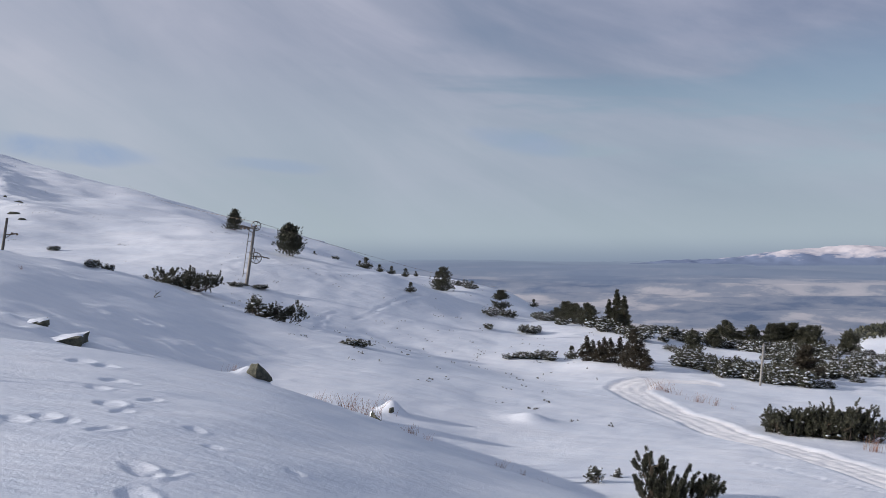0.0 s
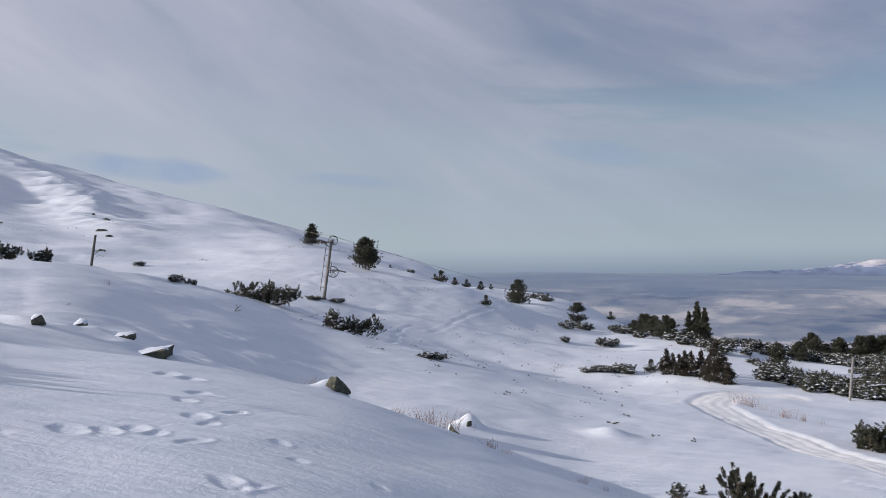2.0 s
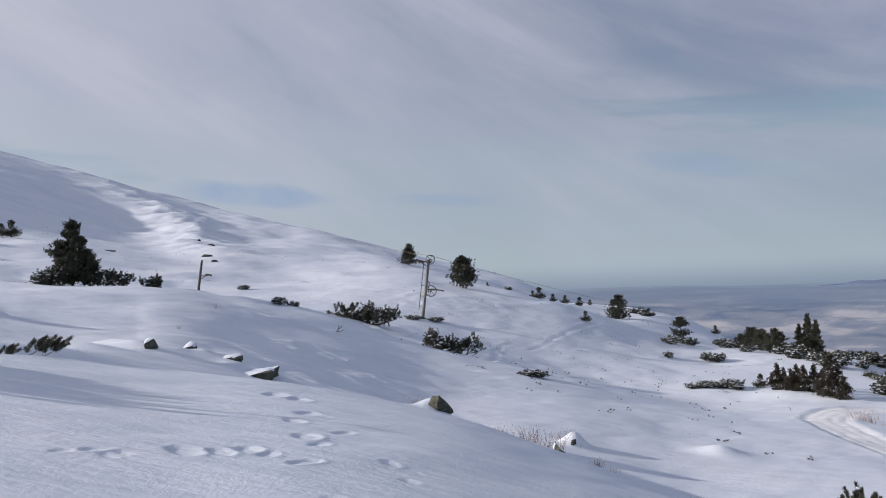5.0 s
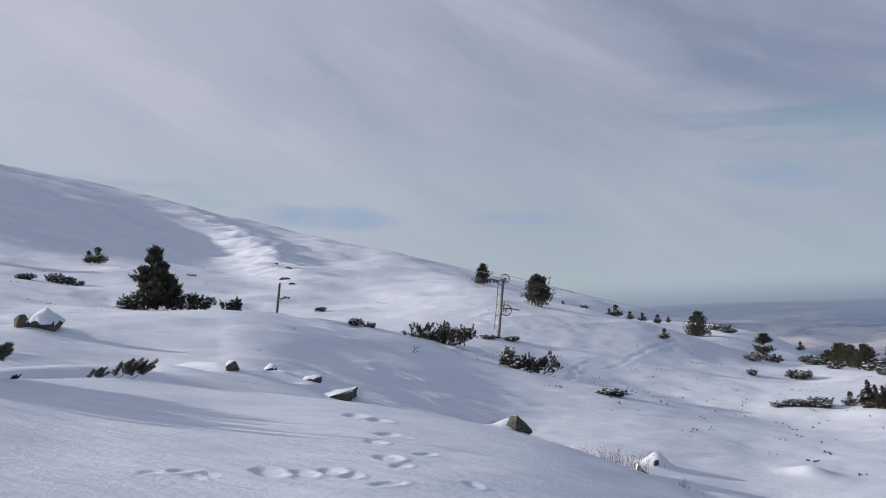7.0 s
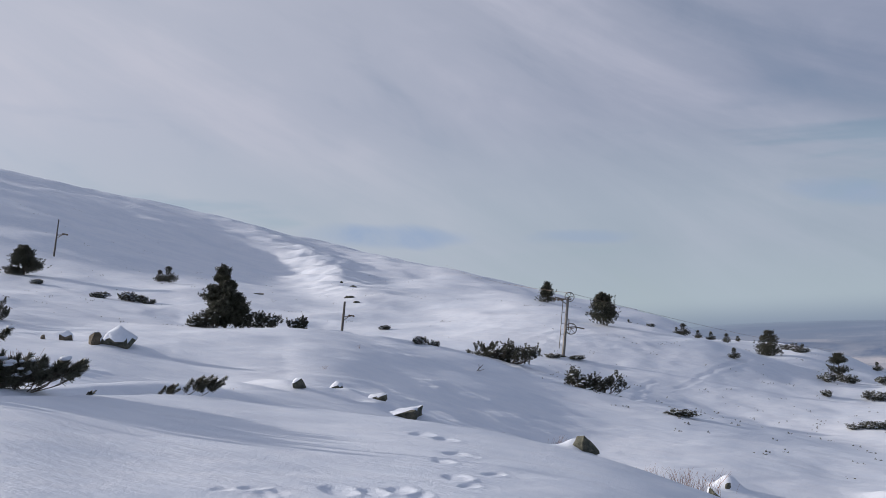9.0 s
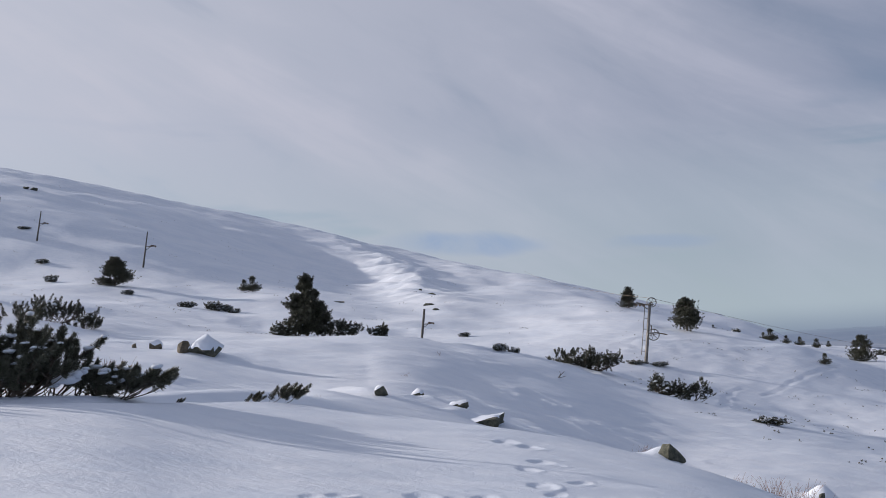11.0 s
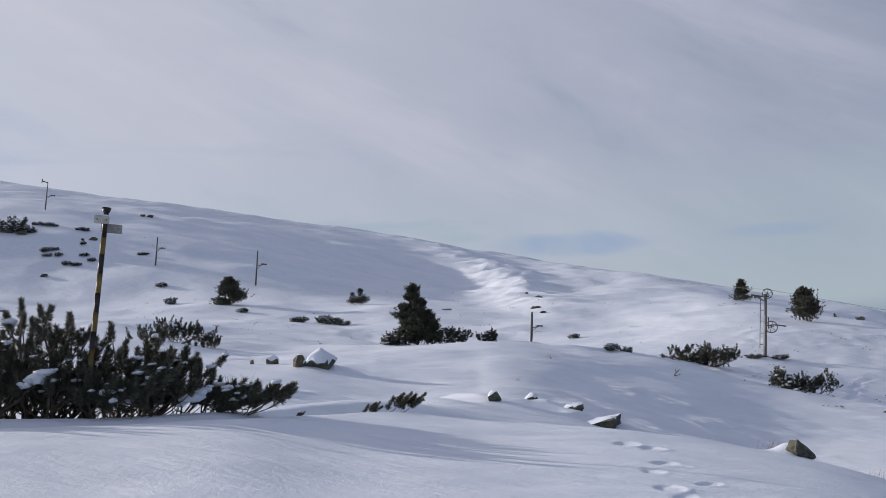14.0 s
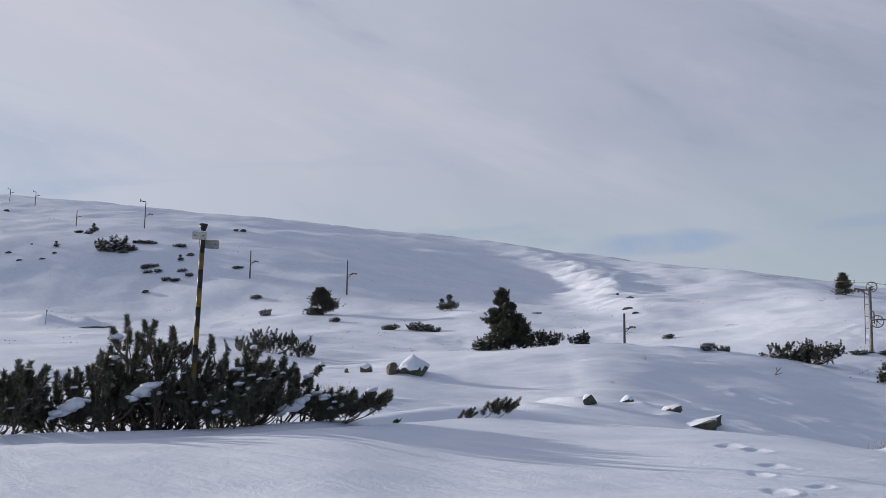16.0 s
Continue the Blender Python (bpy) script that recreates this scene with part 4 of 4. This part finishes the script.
# ---- rocks ----
def rock(sx, sy, sz, seed, label, snow_way=None, snow_limit=0.35, mat=None, category="rock", taper=0.2):
    rng = np.random.default_rng(seed)
    root = tagged(new("rock"), label, category)
    bm = bmesh.new()
    for p in rng.normal(0, 1, (15, 3)):
        way = Vector(p).normalized()
        bm.verts.new(way * rng.uniform(0.38, 0.52) / max(abs(c) for c in way) ** 0.45)
    bmesh.ops.convex_hull(bm, input=bm.verts[:])
    bmesh.ops.delete(bm, geom=[v for v in bm.verts if not v.link_faces], context="VERTS")
    bmesh.ops.subdivide_edges(bm, edges=bm.edges[:], cuts=3, use_grid_fill=True)
    bmesh.ops.triangulate(bm, faces=bm.faces[:])
    for v in bm.verts:
        v.co += v.co.normalized() * (0.03 * noise.noise(v.co * 4 + Vector((seed, 0, 0))) + 0.015 * noise.noise(v.co * 13 + Vector((0, seed, 0))))
        slim = 1 - taper * max(0.0, v.co.z) / 0.4
        v.co = Vector((v.co.x * sx * slim, v.co.y * sy * slim, v.co.z * sz * 1.3))
    bm.normal_update()
    if snow_way is not None:
        way = Vector(snow_way).normalized()
        cap = bm.copy()
        cap.normal_update()
        cap.faces.ensure_lookup_table()
        gone = [f for f in cap.faces if f.normal.dot(way) + 0.18 * noise.noise(f.calc_center_median() * 5 + Vector((seed, 3, 0))) < snow_limit]
        bmesh.ops.delete(cap, geom=gone, context="FACES")
        th = 0.05 * min(sx, sz)
        edge = {v for e in cap.edges if e.is_boundary for v in e.verts}
        for v in cap.verts:
            v.co += (v.normal * 0.6 + way) * (0.012 if v in edge else th + 0.02)
        part("snow_cap", cap, SNOW_PAD, root, "smooth cap of snow", True)
    part("stone", bm, mat or ROCK, root, "lichen-grey stone")
    return root


def slab(wide, deep, thin, thick, seed, label):
    """A wedge of rock, thin at one end and blunt at the other, with snow lying on its back."""
    root = tagged(new("rock_slab"), label, "rock")
    bm = bmesh.new()
    bmesh.ops.create_cube(bm, size=1.0)
    bmesh.ops.subdivide_edges(bm, edges=bm.edges[:], cuts=5, use_grid_fill=True)
    for v in bm.verts:
        t = v.co.x + 0.5
        top = thin + (thick - thin) * t ** 1.4
        v.co = Vector((v.co.x * wide, v.co.y * deep * (0.6 + 0.4 * t), (v.co.z + 0.5) * top - 0.12))
        v.co += Vector((1, 0.9, 0.5)) * 0.16 * noise.noise(v.co * 3.1 + Vector((seed, 0, 0)))
        v.co.z += 0.04 * noise.noise(v.co * 9 + Vector((0, seed, 0)))
    bm.normal_update()
    cap = bm.copy()
    cap.normal_update()
    low = -deep * 0.38
    bmesh.ops.delete(cap, geom=[f for f in cap.faces if f.normal.z < 0.45 or f.calc_center_median().y < low + 0.3 * deep * noise.noise(f.calc_center_median() * 4)], context="FACES")
    edge = {v for e in cap.edges if e.is_boundary for v in e.verts}
    for v in cap.verts:
        v.co += Vector((0, 0, 0.01 if v in edge else 0.09))
    part("snow_cap", cap, SNOW_PAD, root, "smooth cap of snow", True)
    part("stone", bm, ROCK, root, "dark lichen-grey stone")
    return root


GREY = "grey lichen-covered rock partly under wind-blown snow"
stand(rock(1.15, 0.9, 0.80, 5, GREY, taper=0.35), 11.2, 34.2, 25, sink=-0.2)
stand(rock(0.36, 0.3, 0.34, 6, "small dark rock face in a snow mound"), 3.2, 36.8, 3, sink=0.0)
stand(rock(0.5, 0.4, 0.34, 7, GREY, (-0.3, 0, 0.9), 0.6), 4.10, 27.0, 4, sink=-0.06)
stand(rock(1.75, 1.3, 1.0, 28, "large boulder under a tall cap of snow", (-0.3, -0.1, 1.0), 0.12, ROCK, taper=0.8), 38.76, 45.6, 39, sink=-0.22)
stand(rock(0.85, 0.7, 0.55, 29, "bare brown-grey rock standing in snow", (0, 0.2, 1), 0.9, ROCK_BROWN), 40.05, 45.8, 40, sink=-0.16)
stand(rock(0.75, 0.6, 0.6, 10, "dark rock edge showing out of snow", (0.5, 0, 0.9), 0.45, ROCK_BROWN), 41.71, 48.0, 42, sink=-0.1)
stand(rock(0.3, 0.3, 0.3, 17, "dark rock edge showing out of snow", None, 0.45, ROCK_BROWN), 42.9, 48.0, 42, sink=-0.05)
stand(rock(0.58, 0.5, 0.4, 11, GREY, (-0.3, 0.5, 0.9), 0.5), 28.62, 34.4, 28, sink=-0.16)
stand(rock(0.55, 0.4, 0.35, 12, GREY, (0.2, 0.3, 0.9), 0.3), 26.35, 38.3, 26, sink=-0.12)
stand(slab(1.55, 1.1, 0.12, 0.34, 13, "dark wedge of rock slab under drifted snow"), 22.75, 33.4, 12, sink=0.06)
stand(slab(0.7, 0.7, 0.10, 0.22, 15, "dark wedge of rock slab under drifted snow"), 24.0, 34.9, 30, sink=-0.05)
stand(rock(0.8, 0.5, 0.5, 14, GREY, (-0.1, 0.3, 0.95), 0.55), 23.79, 38.6, 24, sink=0.2)
for k, (az, d, s) in enumerate([(24.9, 190.0, 1.6), (25.1, 158.0, 1.9), (24.7, 150.0, 1.3), (25.6, 205.0, 1.2), (54.16, 194.6, 2.12), (48.2, 297, 3.35), (48.6, 296, 2.40),
                                (59.07, 226.3, 1.4), (61.4, 231.5, 1.67), (60.9, 224.8, 1.27), (59.7, 223.7, 1.37), (51.45, 218.7, 2.52), (60.2, 236, 1.06), (61.4, 378, 2.97), (55.9, 224.7, 3.72), (55.3, 223.6, 3.1)]):
    stand(rock(s * 1.15, s * 0.8, s * 0.36, 40 + k, "dark rock breaking through the snow slope"), az, d, az + 20 * k, sink=-0.03 * s)


# ---- trees ----
MID = dict(shoot=0.34, needle=0.15, thick=0.045, count=40, twigs=4)
PINE = "dark green pine with a dense rounded crown in snow"
YOUNG = "small dark pine standing on the snow slope"
stand(conifer(4.45, 3.0, 201, "pointed dark green pine behind a snow hump", "pointed", brushes=2400), 32.80, 69.5, 10)
stand(conifer(2.5, 1.7, 212, "lower pine grown close against a taller pine", "pointed", brushes=700), 31.85, 69.2, 60)
stand(shrub(2.4, 1.1, 1.5, 16, 202, "mountain pine shrub at the foot of a pine", **MID), 33.75, 68.8, 30)
stand(shrub(3.4, 1.05, 1.4, 18, 203, "low mountain pine shrub along a snow hump", **MID, snow=0.3), 30.7, 69.0, 30)
stand(shrub(1.3, 0.8, 1.0, 9, 204, "low mountain pine shrub along a snow hump", **MID, snow=0.3), 28.36, 69.0, 30)
stand(conifer(3.6, 2.75, 205, "dark pine on the crest of the slope", "loose"), 12.84, 165.0, 0)
stand(conifer(3.75, 3.1, 206, PINE, "round", brushes=1500), 9.54, 118.0, 40, sink=0.35, tall=1.12)
stand(conifer(3.7, 2.9, 207, PINE, "round"), 0.04, 142.0, 0, sink=0.3)
stand(conifer(2.6, 1.9, 208, PINE, "round"), -3.64, 124.0, 0)
stand(conifer(3.2, 3.2, 209, "dark dense young pine on open snow", "loose", brushes=2400), 43.83, 154.5, 0, 1.37)
young = conifer(1.9, 1.6, 210, YOUNG, "loose", brushes=420, group="young pines")
stand(young, 36.42, 160, 0)
for az, d, s, turn in [(35.9, 160.1, 1.36, 90), (2.02, 109, 0.62, 20), (4.8, 150, 1.0, 70), (3.96, 160, 0.72, 150), (3.22, 160, 0.75, 10), (2.34, 160, 0.78, 300), (-5.68, 165, 0.75, 33),
                       (56.76, 262, 1.20, 60), (58.89, 231.7, 0.75, 10), (52.0, 213.6, 0.72, 120), (5.2, 151, 0.6, 33), (-8.02, 83.5, 0.6, 0), (8.0, 140, 0.4, 50), (1.7, 168, 0.5, 120)]:
    again(young, az, d, turn, s)
# spruces and pines by the road and along the edge
SPR = "slender dark spruce at the edge of the slope"
spire = conifer(4.7, 2.2, 220, SPR, "spire", name="spruce_tree", group="edge spruces", brushes=2000)
stand(spire, -10.78, 112.5, 0)
again(spire, -10.30, 112.5, 100, 0.74)
again(spire, -11.22, 110.0, 200, 0.84)
brown = conifer(2.2, 1.8, 221, "brownish young spruce beside the track", "spire", NEEDLES_BROWN, "spruce_tree", 1100, group="brownish spruces", snow=0.03)
stand(brown, -8.92, 80.5, 0)
for az, d, s, turn in [(-9.68, 79, 0.82, 50), (-10.37, 79, 0.95, 110), (-10.98, 79.5, 1.0, 170), (-11.87, 76.5, 1.52, 220), (-12.48, 75.5, 0.8, 300), (-11.4, 78, 0.9, 20), (-9.3, 83, 0.8, 20), (-10.0, 82, 0.9, 77)]:
    again(brown, az, d, turn, s)
edge = conifer(2.7, 2.1, 222, "dark bushy pine among snow-dusted shrubs", "round", group="edge pines")
stand(edge, -8.99, 108.5, 0)
for az, d, s, turn in [(-7.08, 128, 0.75, 10), (-7.71, 119, 0.98, 60), (-8.23, 116, 0.92, 200), (-17.2, 123, 0.98, 0), (-17.95, 123, 0.6, 90), (-18.65, 123, 0.92, 200), (-19.85, 123, 1.1, 30), (-20.35, 124, 1.15, 330), (-20.9, 124, 1.2, 140), (-21.5, 124, 1.1, 100),
                       (-22.05, 123, 1.2, 250), (-24.0, 122, 1.0, 20), (-15.28, 94, 0.8, 77), (-16.46, 106, 0.75, 140), (-15.25, 106, 0.55, 210), (-17.4, 116, 0.8, 10), (-16.9, 117, 0.7, 10)]:
    again(edge, az, d, turn, s)
dark = conifer(2.9, 2.3, 223, "broad dark brown-green spruce among snowy shrubs", "loose", NEEDLES_BROWN, "spruce_tree", 1300)
stand(dark, -21.71, 83.5, 0)

# ---- shrubs ----
stand(shrub(4.2, 1.5, 2.6, 44, 301, "broad dark mountain pine shrub beside the track", shoot=0.32, needle=0.12, thick=0.026, count=70, twigs=7, snow=0.03, lean=0.1), -23.6, 47.5, -15)
stand(shrub(3.2, 1.2, 2.2, 30, 306, "lower dark mountain pine shrub beside the track", shoot=0.32, needle=0.12, thick=0.026, count=70, twigs=7, snow=0.03, lean=-0.1), -20.9, 47.2, -15)
stand(shrub(0.9, 1.35, 0.9, 10, 302, "upright green mountain pine shrub in snow", snow=0.04, lean=-0.1, count=260, shoot=0.27, needle=0.10, thick=0.012, twigs=6, split=True, plume=True), -13.0, 25.8, 0, sink=0.1)
stand(shrub(2.0, 0.72, 1.3, 16, 307, "spreading green mountain pine shrub sinking in snow", snow=0.05, lean=0.3, count=260, shoot=0.25, needle=0.10, thick=0.012, twigs=5, split=True, plume=True), -14.6, 25.6, 0, sink=0.1)
sprig = shrub(0.5, 0.62, 0.4, 4, 303, "single pine sprig poking out of snow", shoot=0.2, count=70, snow=0.3, twigs=3, group="pine sprigs")
stand(sprig, -9.51, 28.2, 0)
again(sprig, -10.9, 29.6, 120, 0.6)
stand(shrub(7.0, 1.45, 2.6, 50, 304, "broad dark mountain pine shrub dusted with snow", **MID, snow=0.2, lean=0.1), 16.0, 77.5, -5, sink=0.25)
stand(shrub(4.3, 1.3, 1.8, 18, 305, "sparse mountain pine shrub dusted with snow", **MID, snow=0.22, lean=0.2), 10.3, 66.5, 0, sink=0.2)
again(sprig, 11.6, 66.0, 0, 2.6)
dusty = [shrub(2.4, 0.85, 1.8, 20, 310 + k, "low mountain pine shrub heavily dusted with snow", shoot=0.32, needle=0.15, thick=0.05, count=30, twigs=3, snow=0.65, group="snowy shrubs") for k in range(4)]
for k, ob in enumerate(dusty):
    stand(ob, (-4.1, -3.0, -15.9, -18.0)[k], (116, 113, 82, 84)[k], 40 * k)
for k, (az, d, s, tall) in enumerate([(5.37, 59, 0.9, 0.5), (-6.38, 82, 1.25, 0.6), (-5.0, 82, 0.9, 0.6), (-5.33, 101, 1.3, 0.65), (-2.87, 99, 0.6, 1.0), (-4.28, 81.5, 0.9, 0.4), (20.9, 66, 0.55, 0.9), (20.2, 66, 0.4, 1.2),
                                      (39.82, 129.9, 1.07, 0.7), (38.3, 130.4, 1.3, 0.85), (37.6, 129.6, 1.17, 0.8), (37.0, 127.8, 0.85, 0.7), (47.32, 162.3, 1.22, 0.85), (39.87, 129.1, 0.88, 0.9), (43.2, 144.4, 0.94, 0.7),
                                      (55.75, 225.2, 3.19, 1.0), (55.0, 224.6, 2.01, 0.8), (54.4, 232.5, 1.24, 0.7), (53.9, 232.1, 1.24, 0.6), (53.5, 231.2, 1.12, 0.6), (57.6, 256, 1.09, 0.7), (57.1, 253, 1.08, 0.7), (54.1, 210.6, 1.02, 0.8), (53.7, 211, 1.15, 0.7), (53.4, 207.1, 0.95, 0.8), (54.0, 207.5, 0.89, 0.7), (52.9, 201.9, 1.04, 0.75), (52.5, 201.1, 1.04, 0.6), (52.0, 207, 0.95, 0.7), (51.6, 203.7, 0.96, 0.7), (52.06, 226.1, 1.16, 0.6), (51.8, 226, 1.05, 0.6), (48.86, 207, 0.85, 0.6), (48.5, 207, 0.72, 0.6), (47.8, 180.5, 1.18, 0.7),
                                      (57.6, 140.7, 0.8, 0.4), (57.0, 141.1, 0.93, 0.4), (56.5, 143.4, 0.67, 0.4), (23.1, 110, 0.7, 0.7), (-1.35, 158, 1.4, 0.9), (-1.8, 150, 1.1, 0.7), (6.73, 135, 0.6, 0.9), (11.4, 94, 0.8, 0.5), (12.8, 93.5, 0.9, 0.5), (54.7, 224.4, 1.1, 0.6),
                                      (-6.9, 140, 1.2, 0.9), (-5.9, 135, 1.1, 0.8), (-6.2, 118, 1.2, 0.9), (-7.4, 112, 1.1, 0.8), (-9.6, 108, 1.4, 0.9), (-10.2, 104, 1.3, 0.8), (-11.0, 103, 1.2, 0.9), (-12.0, 100, 1.3, 0.9)]):
    again(dusty[k % 4], az, d, 73 * k, s, tall=tall)
# the thicket of snowy shrubs between the track and the edge
rng = np.random.default_rng(7)
placed = 0
while placed < 150:
    az, d = rng.uniform(-27, -12.2), rng.uniform(74, 124)
    clearing = (-18.6 < az < -15.2 and 88 < d < 106) or (-14.6 < az < -12.0 and d < 96) or (az < -23.0 and d < 88)
    near_edge = 78 if az > -16 else 74
    if clearing or d < near_edge or road_offset(np.array([-d * math.sin(radians(az))]), np.array([d * math.cos(radians(az))]))[0] < 3.0:
        continue
    again(dusty[placed % 4], az, d, rng.uniform(0, 360), rng.uniform(0.55, 1.25), tall=rng.uniform(0.7, 1.15))
    placed += 1

# ---- posts ----
post = tagged(new("wooden_post"), "pale weathered wooden post leaning by the shrubs", "post")
post.matrix_basis = leaning(-19.13, 73.5, 5.0)
rod("shaft", [(0, 0, -0.2), (0, 0, 1.7), (0, 0, 3.3)], 0.085, WOOD, post, "", 10, 0.10)
stick = tagged(new("thin_stake"), "thin dark stake standing in the snow", "stake")
stick.matrix_basis = leaning(59.79, 144.1, 10.63)
rod("shaft", [(0, 0, -0.2), (0, 0, 2.05)], 0.05, WOOD, stick, "", 6)
rod("knob", [(0, 0, 2.0), (0, 0, 2.2)], 0.11, WOOD, stick, "", 6)
plank = tagged(new("wooden_trough"), "low dark plank lying on the snow slope", "plank")
plank.matrix_basis = leaning(30.67, 150.8, 3.3)
rod("board", [(-0.8, 0, 0.2), (0.8, 0, 0.22)], 0.16, WOOD, plank, "", 6)


twig = tagged(new("bare_twig"), "bare forked twig sticking out of the snow", "twig")
twig.matrix_basis = leaning(17.46, 58.0, 0.0)
rod("stalk", [(-0.25, 0, -0.1), (0.0, 0, 0.25), (0.3, 0, 0.5)], 0.035, BARK, twig, "", 5, 0.015)
rod("fork", [(0.05, 0, 0.28), (0.02, 0, 0.55)], 0.025, BARK, twig, "", 5, 0.012)
rod("fork", [(-0.1, 0, 0.1), (0.35, 0, 0.2)], 0.025, BARK, twig, "", 5, 0.012)


# ---- dry grass ----
def tuft(blades, tall, spread, seed, group="dry grass tufts"):
    rng = np.random.default_rng(seed)
    a = np.stack([rng.normal(0, spread, blades), rng.normal(0, spread * 0.5, blades), np.full(blades, -0.05)], 1)
    h = tall * rng.uniform(0.4, 1.1, blades)
    c = a + np.stack([rng.normal(0.28, 0.22, blades), rng.normal(0, 0.2, blades), np.ones(blades)], 1) * h[:, None]
    b = a + (c - a) * [0.25, 0.25, 0.6]
    V, F = tubes(bezier(a, b, c, 5), np.linspace(0.006, 0.0025, 5)[None] * np.ones((blades, 1)), 3)
    ob = new("grass_tuft", tri_mesh("grass_tuft", V, F, STRAW))
    return tagged(ob, "reddish dry grass stalks rising from the snow", "grass", group, "stuff")


tufts = [tuft(26, 0.62, 0.22, 1), tuft(10, 0.5, 0.2, 2), tuft(46, 0.7, 0.3, 3)]
for k, (az, d) in enumerate([(5.9, 29.5), (8.0, 32.0), (4.7, 28.0)]):
    stand(tufts[k], az, d, 20 * k)
for k, (az, d, s) in enumerate([(13.0, 35.0, 0.7), (12.7, 35.0, 0.6), (7.6, 32, 0.7), (6.3, 30.0, 1.0), (5.2, 28.0, 0.9), (2.0, 24.5, 0.5), (1.0, 23.5, 0.4), (-2.0, 21.0, 0.3), (-3.5, 20.0, 0.35), (-5.0, 19.0, 0.3), (-6.2, 18.2, 0.3),
                                (-13.3, 62, 1.3), (-13.8, 61, 1.2), (-14.4, 60, 1.1), (-15.6, 57, 1.0), (-16.6, 56, 0.9), (-17.6, 55, 0.8), (44.2, 30.0, 1.2), (44.6, 30.0, 1.3), (45.1, 30.5, 1.0), (-25.3, 44, 1.2),
                                (16.3, 37, 0.25), (15.2, 36, 0.2), (27.0, 44.5, 0.3), (24.8, 54.0, 0.5), (32.5, 30, 0.3), (33.8, 36, 0.35)]):
    again(tufts[k % 3], az, d, 50 * k, s)

# ---- twigs, stalks and stubble that break the snow on the slopes ----
def stubble():
    rng = np.random.default_rng(21)
    P, S = [], []
    for c in range(420):
        az = rng.uniform(-9, 64)
        d = math.exp(rng.uniform(math.log(72), math.log(430)))
        n = 1 if rng.random() < 0.6 else rng.integers(3, 10)
        for _ in range(n):
            a2, d2 = az + rng.normal(0, 0.22), d * (1 + rng.normal(0, 0.006))
            P.append(spot(a2, d2) - Vector((0, 0, 0.03)))
            S.append(rng.uniform(0.03, 0.12) * (d / 80) ** 0.7)
    for c in range(150):  # nearer, in loose patches below the hump
        az, d = rng.uniform(-11, 14), rng.uniform(38, 108)
        if d < 46 + 0.9 * az or road_offset(np.array([-d * math.sin(radians(az))]), np.array([d * math.cos(radians(az))]))[0] < 2.5:
            continue
        for _ in range(rng.integers(1, 6)):
            a2, d2 = az + rng.normal(0, 0.16), d * (1 + rng.normal(0, 0.004))
            P.append(spot(a2, d2) - Vector((0, 0, 0.03)))
            S.append(rng.uniform(0.03, 0.13))
    P, S = np.array(P), np.array(S)
    U = rng.normal(0, 1.0, P.shape) + [0.2, 0, 0.7]
    V, F = needles(P, U, S, 0.10, 0.04, 12, rng)
    return tagged(new("stubble", tri_mesh("stubble", V, F, NEEDLES_BROWN)), "scattered dark twig tips breaking through the snow", "twigs", kind="stuff")


stubble()


def far_woods():
    """Dark woods on the spur across the hollow."""
    rng = np.random.default_rng(31)
    n = 900
    P = np.array([spot(rng.uniform(-40, -23.6), rng.uniform(440, 560)) for _ in range(n)])
    V, F = needles(P, np.tile([0, 0, 1.0], (n, 1)) + rng.normal(0, 0.05, (n, 3)), np.full(n, 5.0), 2.2, 0.9, 14, rng)
    return tagged(new("far_woods", tri_mesh("far_woods", V, F, NEEDLES)), "dark conifer woods on a distant spur", "woods", kind="stuff")


far_woods()
